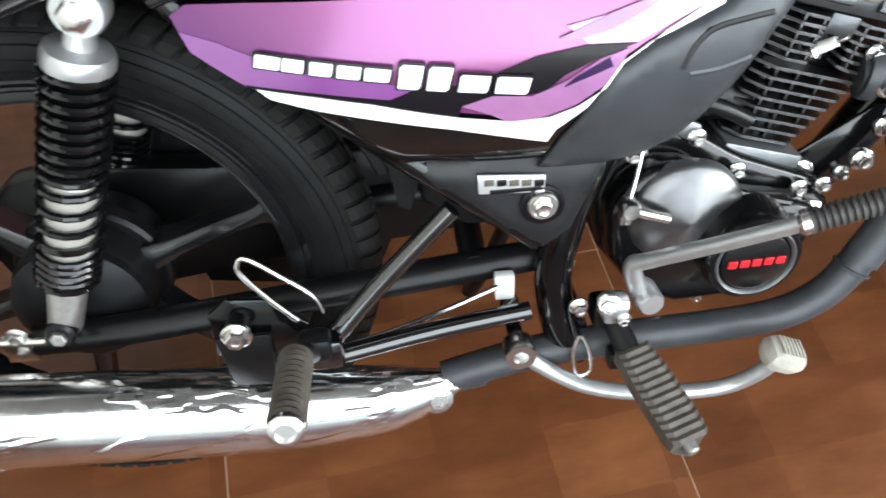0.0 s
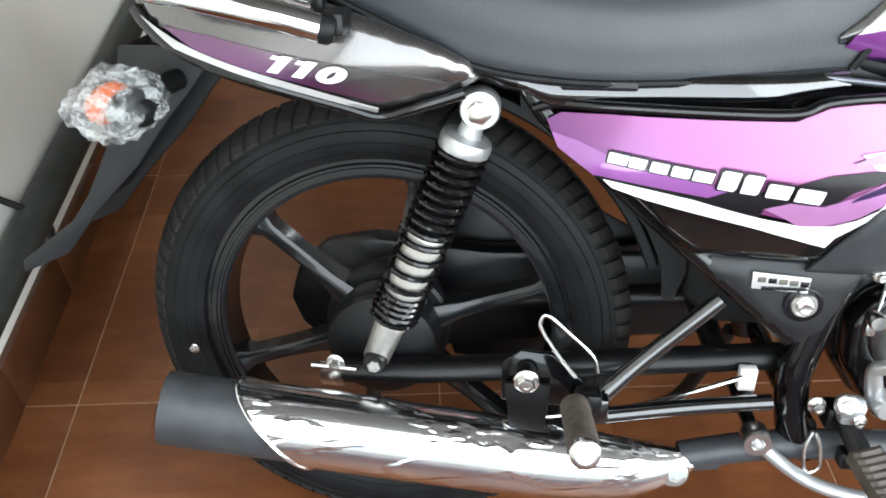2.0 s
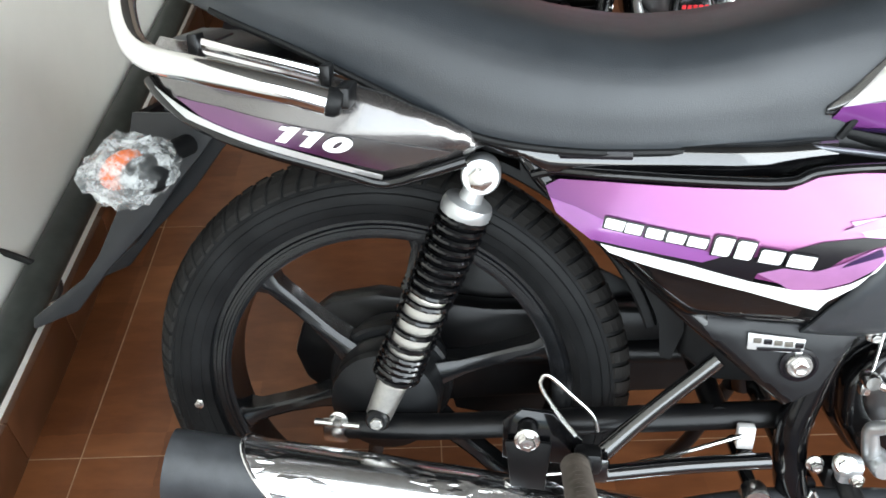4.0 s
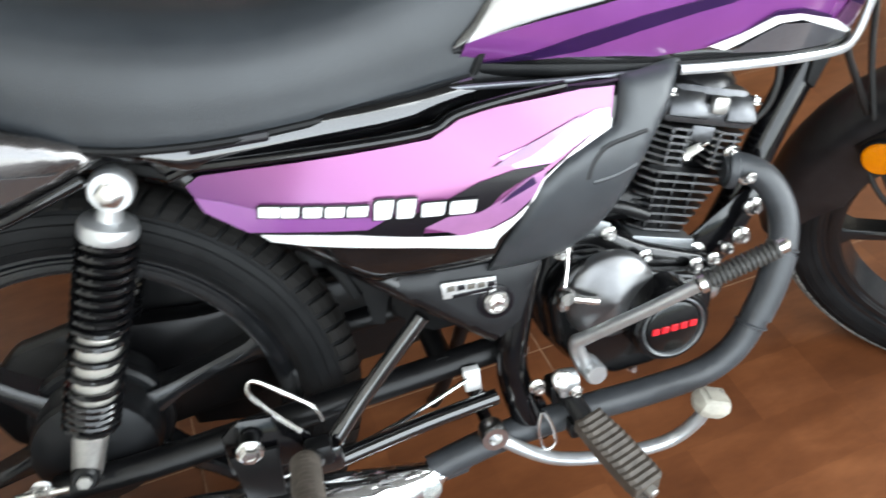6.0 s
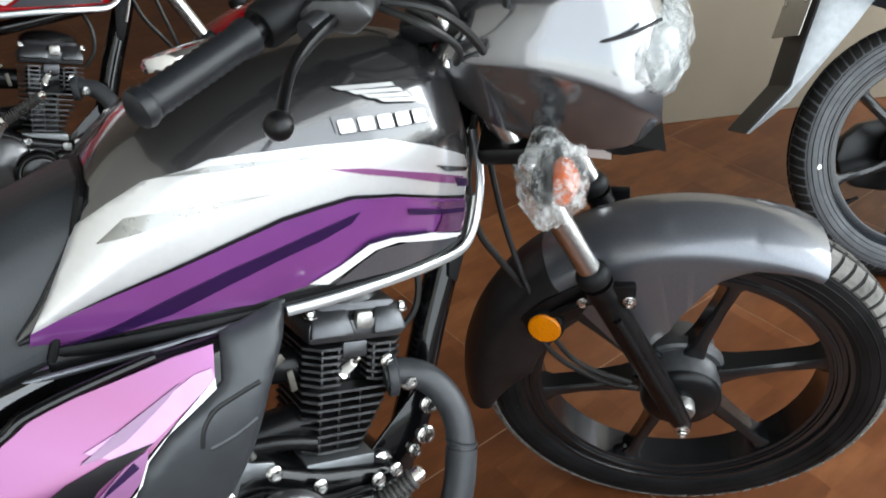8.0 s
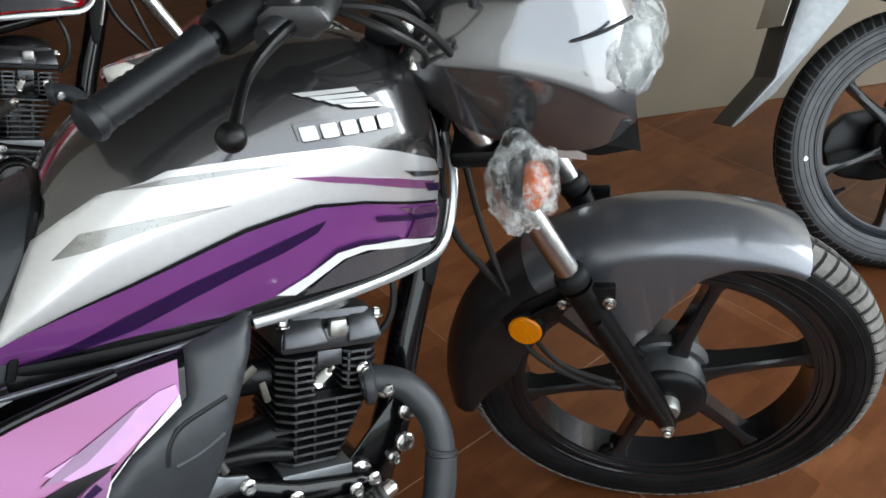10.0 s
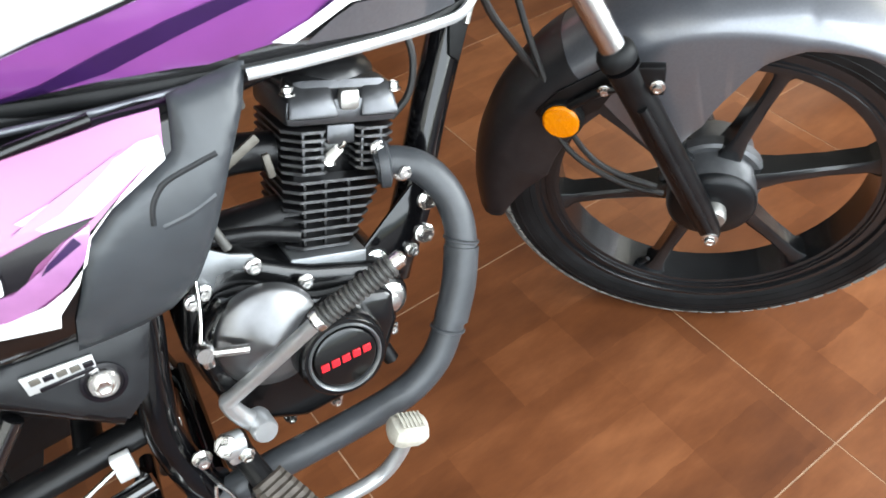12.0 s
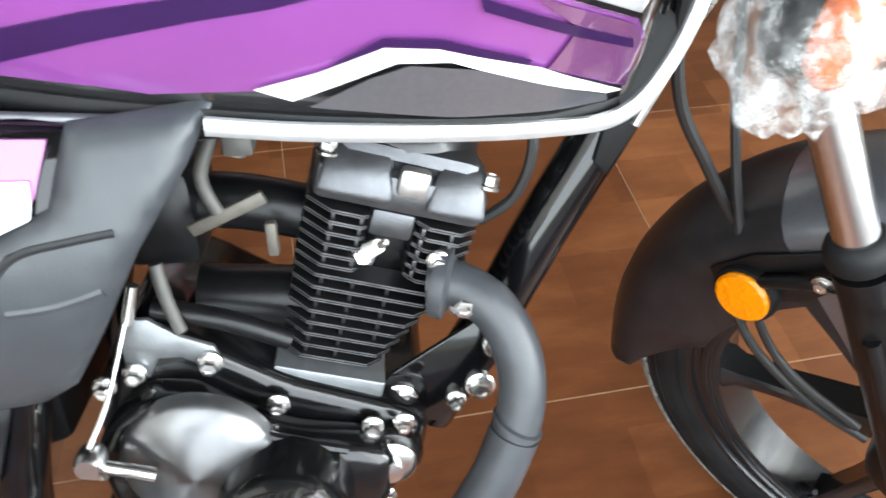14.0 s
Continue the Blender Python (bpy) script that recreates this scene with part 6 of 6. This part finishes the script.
fpart("brake_cable", merged(tube([(1.0, -0.03, 0.80), (1.02, -0.04, 0.62), (1.06, -0.06, 0.48), (1.11, -0.062, 0.38), (1.19, -0.062, 0.335)], 0.0042, 8, 6), tube([(1.03, -0.05, 0.50), (1.075, -0.066, 0.405), (1.14, -0.064, 0.345), (1.20, -0.06, 0.32)], 0.0042, 8, 6)), "cable", fork)
fpart("cable_down", tube([(1.0, -0.06, 0.80), (0.985, -0.075, 0.72), (0.99, -0.075, 0.64), (1.015, -0.060, 0.57), (1.045, -0.045, 0.50)], 0.005, 8, 6), "cable", fork)

# headlamp cowl: a creased shell, light upper face and undercut flank
COWL_X = (0.962, 0.985, 1.02, 1.065, 1.11, 1.15, 1.184, 1.206)
COWL_W = (0.126, 0.139, 0.148, 0.150, 0.148, 0.142, 0.128, 0.106)      # half width at the crease
COWL_C = (0.898, 0.906, 0.907, 0.899, 0.886, 0.867, 0.838, 0.812)      # height of the crease
COWL_B = (0.888, 0.862, 0.832, 0.808, 0.795, 0.787, 0.790, 0.800)      # foot
COWL_T = (0.975, 0.985, 0.995, 1.002, 1.004, 0.996, 0.965, 0.930)      # crown


def cowl_ring(x):
    w, c, b, t = (soft_interp(x, COWL_X, q) for q in (COWL_W, COWL_C, COWL_B, COWL_T))
    half = [(0.0, t), (0.35 * w, t - 0.04 * (t - c)), (0.62 * w, t - 0.2 * (t - c)), (0.82 * w, t - 0.48 * (t - c)), (0.94 * w, t - 0.78 * (t - c)), (w, c + 0.003), (w * 1.0, c - 0.003),
            (0.955 * w, c - 0.4 * (c - b)), (0.90 * w, c - 0.8 * (c - b)), (0.86 * w, b), (0.0, b - 0.004)]
    shear = 0.85 * max(0.0, 1 - (x - 0.962) / 0.16)
    return [(x + shear * max(0, z - c), -y, z) for y, z in half] + [(x + shear * max(0, z - c), y, z) for y, z in half[-2:0:-1]]


cowl = fpart("headlamp_cowl", loft([cowl_ring(x) for x in np.linspace(0.962, 1.206, 28).tolist()]), "cowl", bike, "grey metallic headlamp cowl", smooth=32)


def glass_ring(x, w, b, t, n=32):
    c, h = (b + t) / 2, (t - b) / 2
    return [(x, w * math.copysign(abs(math.cos(a)) ** 0.75, math.cos(a)), c + h * math.copysign(abs(math.sin(a)) ** 0.85, math.sin(a))) for a in (2 * math.pi * i / n for i in range(n))]


fpart("headlamp_glass", loft([glass_ring(x, w, b, t) for x, w, b, t in ((1.130, 0.118, 0.835, 0.918), (1.168, 0.122, 0.812, 0.924), (1.198, 0.110, 0.806, 0.922), (1.221, 0.086, 0.81, 0.91), (1.233, 0.045, 0.83, 0.89))]), "lamp_glass", cowl, "wrapped clear headlamp glass")
wrapb = bmesh.new()
bmesh.ops.create_icosphere(wrapb, subdivisions=5, radius=1.0)
for v in wrapb.verts:
    r = 1 + noise.fractal(v.co * 3.2, 0.8, 2.2, 5) * 0.09
    v.co = (1.180 + 0.062 * v.co.x * r, 0.124 * v.co.y * r, 0.866 + 0.062 * v.co.z * r)
fpart("headlamp_wrap", wrapb, "wrap", cowl, "crumpled clear plastic wrapping", smooth=25)
fpart("cowl_seam", tube([(1.108, -0.128, 0.918), (1.134, -0.128, 0.914), (1.168, -0.122, 0.918), (1.200, -0.100, 0.922)], 0.0020, 8, 5), "ink", cowl)
fpart("lamp_seam", tube([(1.132, -0.131, 0.908), (1.156, -0.134, 0.882), (1.184, -0.121, 0.845), (1.198, -0.108, 0.822)], 0.0010, 8, 5), "ink", cowl)
fpart("visor", loft([[(x, y, z) for y, z in ((-w, z0), (-w * 0.94, z0 + 0.7 * h), (-w * 0.7, z0 + h), (w * 0.7, z0 + h), (w * 0.94, z0 + 0.7 * h), (w, z0))] for x, w, z0, h in ((0.950, 0.088, 0.905, 0.05), (0.965, 0.104, 0.90, 0.082), (1.00, 0.108, 0.90, 0.094), (1.035, 0.098, 0.90, 0.098))]), "black_plastic", cowl, "dark instrument housing")
fpart("cowl_chin", loft([[(x, y, z) for y, z in ((-w, z1), (-w * 0.8, z0), (w * 0.8, z0), (w, z1))] for x, w, z0, z1 in ((1.05, 0.085, 0.765, 0.795), (1.12, 0.100, 0.758, 0.79), (1.17, 0.108, 0.755, 0.785), (1.212, 0.112, 0.765, 0.776))]), "black_plastic", cowl, "black plastic chin under the cowl")
fpart("chin_gloss", loft([[(x, y, z) for y, z in ((-w, z1), (-w * 0.93, z0), (w * 0.93, z0), (w, z1))] for x, w, z0, z1 in ((1.07, 0.090, 0.770, 0.788), (1.12, 0.096, 0.757, 0.785), (1.155, 0.090, 0.748, 0.785))]), "silver_field", cowl, "pale silver chin strip")
for s in (1, -1):
    st = steered((1.096, -0.226 * s, 0.820))
    ob = indicator(st, turned_axis((0, -s, 0.05)), turned_axis((1, 0, 0)), cowl, "front indicator with orange lens in clear wrapping", 0.98, 1.5, -0.020)
    fpart("indicator_stem", tube([(1.08, -0.10 * s, 0.812), (1.09, -0.19 * s, 0.818)], 0.010, 12, 0), "black_plastic", cowl)
    fpart("stem_wrap", tube([(1.082, -0.135 * s, 0.814), (1.086, -0.155 * s, 0.816), (1.086, -0.175 * s, 0.814), (1.09, -0.20 * s, 0.818)], [0.013, 0.019, 0.015, 0.022], 14, 4), "wrap", cowl)

# handlebar, grips, levers, dials
bar = fpart("handlebar", tube([(0.80, -0.36, 0.995), (0.862, -0.255, 1.005), (0.93, -0.17, 1.01), (0.97, -0.08, 0.985), (0.975, 0, 0.975), (0.97, 0.08, 0.985), (0.93, 0.17, 1.01), (0.862, 0.255, 1.005), (0.80, 0.36, 0.995)], 0.011, 14, 6), "black_satin", bike, "black handlebar with ribbed grips")
for s in (1, -1):
    a, b = Vector((0.796, -0.372 * s, 0.994)), Vector((0.858, -0.262 * s, 1.004))
    d = (b - a).normalized()
    n = (b - a).length
    fpart("grip", lathe([(0.010, -0.004), (0.0160, 0), (0.0172, 0.006), (0.0142, 0.012)] + [(0.0138 if k % 2 else 0.0150, 0.014 + k * 0.0045) for k in range(21)] + [(0.0165, 0.112), (0.0165, 0.118)], a, d, 24), "grip", bar, "ribbed black rubber grip")
    fpart("switch_housing", lathe([(0.017, 0), (0.020, 0.004), (0.020, 0.04), (0.017, 0.046)], b + d * 0.002, d, 24), "black_plastic", bar, "black switch housing")
    lev = fpart("lever", tube([(0.925, -0.215 * s, 1.0), (0.908, -0.275 * s, 0.998), (0.902, -0.32 * s, 0.993), (0.910, -0.380 * s, 0.985)], [0.010, 0.008, 0.0065, 0.006], 12, 6, flat=0.7), "black_satin", bar, "black brake lever")
    ball = bmesh.new()
    bmesh.ops.create_uvsphere(ball, u_segments=20, v_segments=12, radius=0.0115)
    bmesh.ops.translate(ball, vec=(0.911, -0.385 * s, 0.985), verts=ball.verts)
    fpart("lever_ball", ball, "black_satin", lev)
    fpart("master_clamp", box((0.915, -0.205 * s, 1.005), (0.045, 0.04, 0.035), 0.008), "black_plastic", bar, "black lever clamp")
fpart("dials", merged(lathe([(0.045, 0), (0.05, 0.01), (0.05, 0.03), (0.046, 0.036)], (1.0, -0.045, 0.965), (-0.5, 0, 0.86), 32), lathe([(0.045, 0), (0.05, 0.01), (0.05, 0.03), (0.046, 0.036)], (1.0, 0.06, 0.965), (-0.5, 0, 0.86), 32)), "black_plastic", bar, "black instrument pods")
fpart("dial_glass", lathe([(0.043, 0.036), (0.04, 0.039), (0.004, 0.041)], (1.0, -0.045, 0.965), (-0.5, 0, 0.86), 32), "lamp_glass", bar)
for run in (((0.93, -0.20, 1.0), (1.0, -0.19, 0.98), (1.03, -0.13, 0.90), (1.0, -0.07, 0.82)), ((0.92, -0.19, 1.0), (0.98, -0.22, 1.03), (1.05, -0.15, 0.99), (1.04, -0.08, 0.90)), ((0.93, 0.20, 1.0), (1.0, 0.2, 0.98), (1.03, 0.12, 0.90), (1.0, 0.05, 0.82))):
    fpart("cable", tube(run, 0.0042, 8, 6), "cable", bar)
fpart("brake_perch", merged(prism([(0.895, 0.992), (0.935, 0.985), (0.955, 1.0), (0.945, 1.018), (0.905, 1.02), (0.885, 1.008)], -0.245, -0.195, 0.006), tube([(0.915, -0.225, 1.0), (0.90, -0.262, 1.0)], [0.014, 0.010], 12, 0)), "cast_black", bar, "dark cast lever perch")
for x, y in ((0.925, -0.20), (0.925, -0.235)):
    fpart("perch_screw", lathe([(0.005, 0), (0.005, 0.003), (0.002, 0.004)], (x, y, 1.018), (0, 0, 1), 10), "steel", bar)
for run in (((0.955, -0.22, 1.0), (1.0, -0.235, 0.985), (1.01, -0.17, 0.93), (0.975, -0.09, 0.86), (0.955, -0.04, 0.80)), ((0.94, -0.185, 1.0), (0.985, -0.165, 0.965), (0.985, -0.10, 0.90), (0.965, -0.05, 0.83)),
            ((0.96, -0.12, 0.985), (1.0, -0.12, 0.95), (0.99, -0.06, 0.88), (0.97, 0.0, 0.82))):
    fpart("cable", tube(run, 0.0036, 8, 6), "cable", bar)
for z in (0.905, 0.945):
    fpart("cable_clip", lathe([(0.0065, -0.006), (0.0075, 0), (0.0065, 0.006)], (0.99, -0.135, z), (0.3, 0.5, 0.8), 12), "steel", bar)
stem = fpart("ignition", lathe([(0.02, 0), (0.02, 0.02), (0.016, 0.024)], (0.955, -0.01, 0.955), (-0.4, 0, 0.9), 20), "steel", bar)

# side stand on the far side
stand = part("side_stand", tube([(0.47, 0.12, 0.26), (0.44, 0.17, 0.13), (0.42, 0.205, 0.062)], 0.011, 12, 4), M["black_satin"], bike, "black side stand")
part("stand_foot", box((0.42, 0.208, 0.060), (0.05, 0.035, 0.008), 0.002, Matrix.Rotation(radians(17), 4, "X")), M["black_satin"], stand)

# ---- other motorcycles in the shop ----
second = copy_thing(bike, Matrix.Translation((-0.194, 1.076, 0)) @ STANCE)
THIRD = pose(2.256, 0.300, 0, 0, 0, -31.4) @ pose(0, 0, 0, -22.5, -1.8, 0) @ Matrix.Translation((0.006, 0, -0.012))
third = copy_thing(bike, THIRD)
for ob in list(third.children):
    if ob.name.split(".")[0] in ("mud_flap", "exhaust"):
        for sub in [*ob.children_recursive, ob]:
            bpy.data.objects.remove(sub)
# this rear tyre gets the paler rubber, daylight painted into its colour
for ob in third.children_recursive:
    if ob.name.split(".")[0] == "tyre" and ob.parent.name.startswith("rear_wheel"):
        ob.material_slots[0].link = "OBJECT"
        ob.material_slots[0].material = M["tyre_lit"]
BACK = ((-0.448, 0.375), (-0.356, 0.482), (-0.330, 0.584), (-0.300, 0.690))
flap = part("mud_flap", loft([[(x, -0.066, z), (x, 0.066, z), (x + 0.004, 0.066, z - 0.003), (x + 0.004, -0.066, z - 0.003)] for x, z in BACK]), M["lower_plastic"], third, "dark rear mud flap with silver side edges", smooth=20)
for y0, y1 in ((-0.072, -0.066), (0.066, 0.072)):
    part("flap_edge", prism([(x + 0.002, z - 0.002) for x, z in BACK] + [(-0.170, 0.690), (-0.225, 0.610), (-0.352, 0.446), (-0.440, 0.372)], y0, y1, 0.001), M["cast_alu"], flap, "pale silver side edge")
plate = part("number_plate", box((-0.336, 0.0, 0.640), (0.003, 0.165, 0.095), 0.001, Matrix.Rotation(radians(16), 4, "Y")), M["plate"], flap, "blank pale plate on the mud flap")
for y in (-0.06, 0.06):
    bolt(plate, (-0.328, y, 0.672), 0.005, 0.005, (-1, 0, 0.3))
tagged(second, "red and black commuter motorcycle standing behind the grey one")
tagged(third, "black commuter motorcycle standing ahead, its rear wheel in view")
for ob in second.children_recursive:
    kind = ob.name.split(".")[0]
    if kind in ("fuel_tank", "side_cover", "purple_field", "tail_cover", "headlamp_cowl", "front_fender", "shroud") or ob.data.materials[0] in (M["purple"], M["pink"]):
        ob.material_slots[0].link = "OBJECT"
        ob.material_slots[0].material = M["red_paint"] if kind != "shroud" else M["black_gloss"]

# ---- things by the rear wall ----
pole = thing("pole", "dark green-grey painted steel pipe along the wall", "pole", ROOM)
part("pole_tube", tube([(-0.600, -0.6, 0.215), (-0.600, 2.2, 0.215)], 0.030, 20, 0), M["pole"], pole)
cable = thing("cable", "loose black cable hanging against the wall", "cable", ROOM)
part("cable_run", tube([(-0.645, 0.10, 0.58), (-0.645, 0.25, 0.42), (-0.64, 0.36, 0.30), (-0.59, 0.40, 0.21), (-0.60, 0.41, 0.15), (-0.645, 0.42, 0.12)], 0.006, 8, 6), M["cable"], cable)

# partition ahead
part_wall = new("wall_partition", finish("wall_partition", box((0.9, 0.06, 0.75), (1.8, 0.12, 1.5), 0.004), M["wall_beige"], 0))
part_wall.matrix_world = pose(1.975, 1.335, 0, 0, 0, -14)
tagged(part_wall, "beige painted low partition wall", "wall", kind="structure")

# ---- floor tiles, last ----
tile = finish("tile", box((0, 0, 0), (PITCH - 0.0024, PITCH - 0.0024, 0.008), 0), M["tile"], 0)
far = bmesh.new()
for i in range(-3, 11):
    for j in range(-3, 7):
        u, v = U0 + PITCH * (i + 0.5), V0 + PITCH * (j + 0.5)
        if -0.6 < u < 2.6 and -1.0 < v < 1.6:
            t = new("tile", tile)
            t.parent = floor
            t.matrix_basis = Matrix.Translation((u, v, -0.004))
        elif -1.0 < u < FAR_U and v < WALL_V:
            a = PITCH / 2 - 0.0012
            far.faces.new([far.verts.new((max(u + p * a, WALL_U - 0.1), v + q * a, 0.0)) for p, q in ((-1, -1), (1, -1), (1, 1), (-1, 1))])
rest = part("tile_field", far, M["tile"], floor, smooth=0)
tagged(rest, kind="stuff")
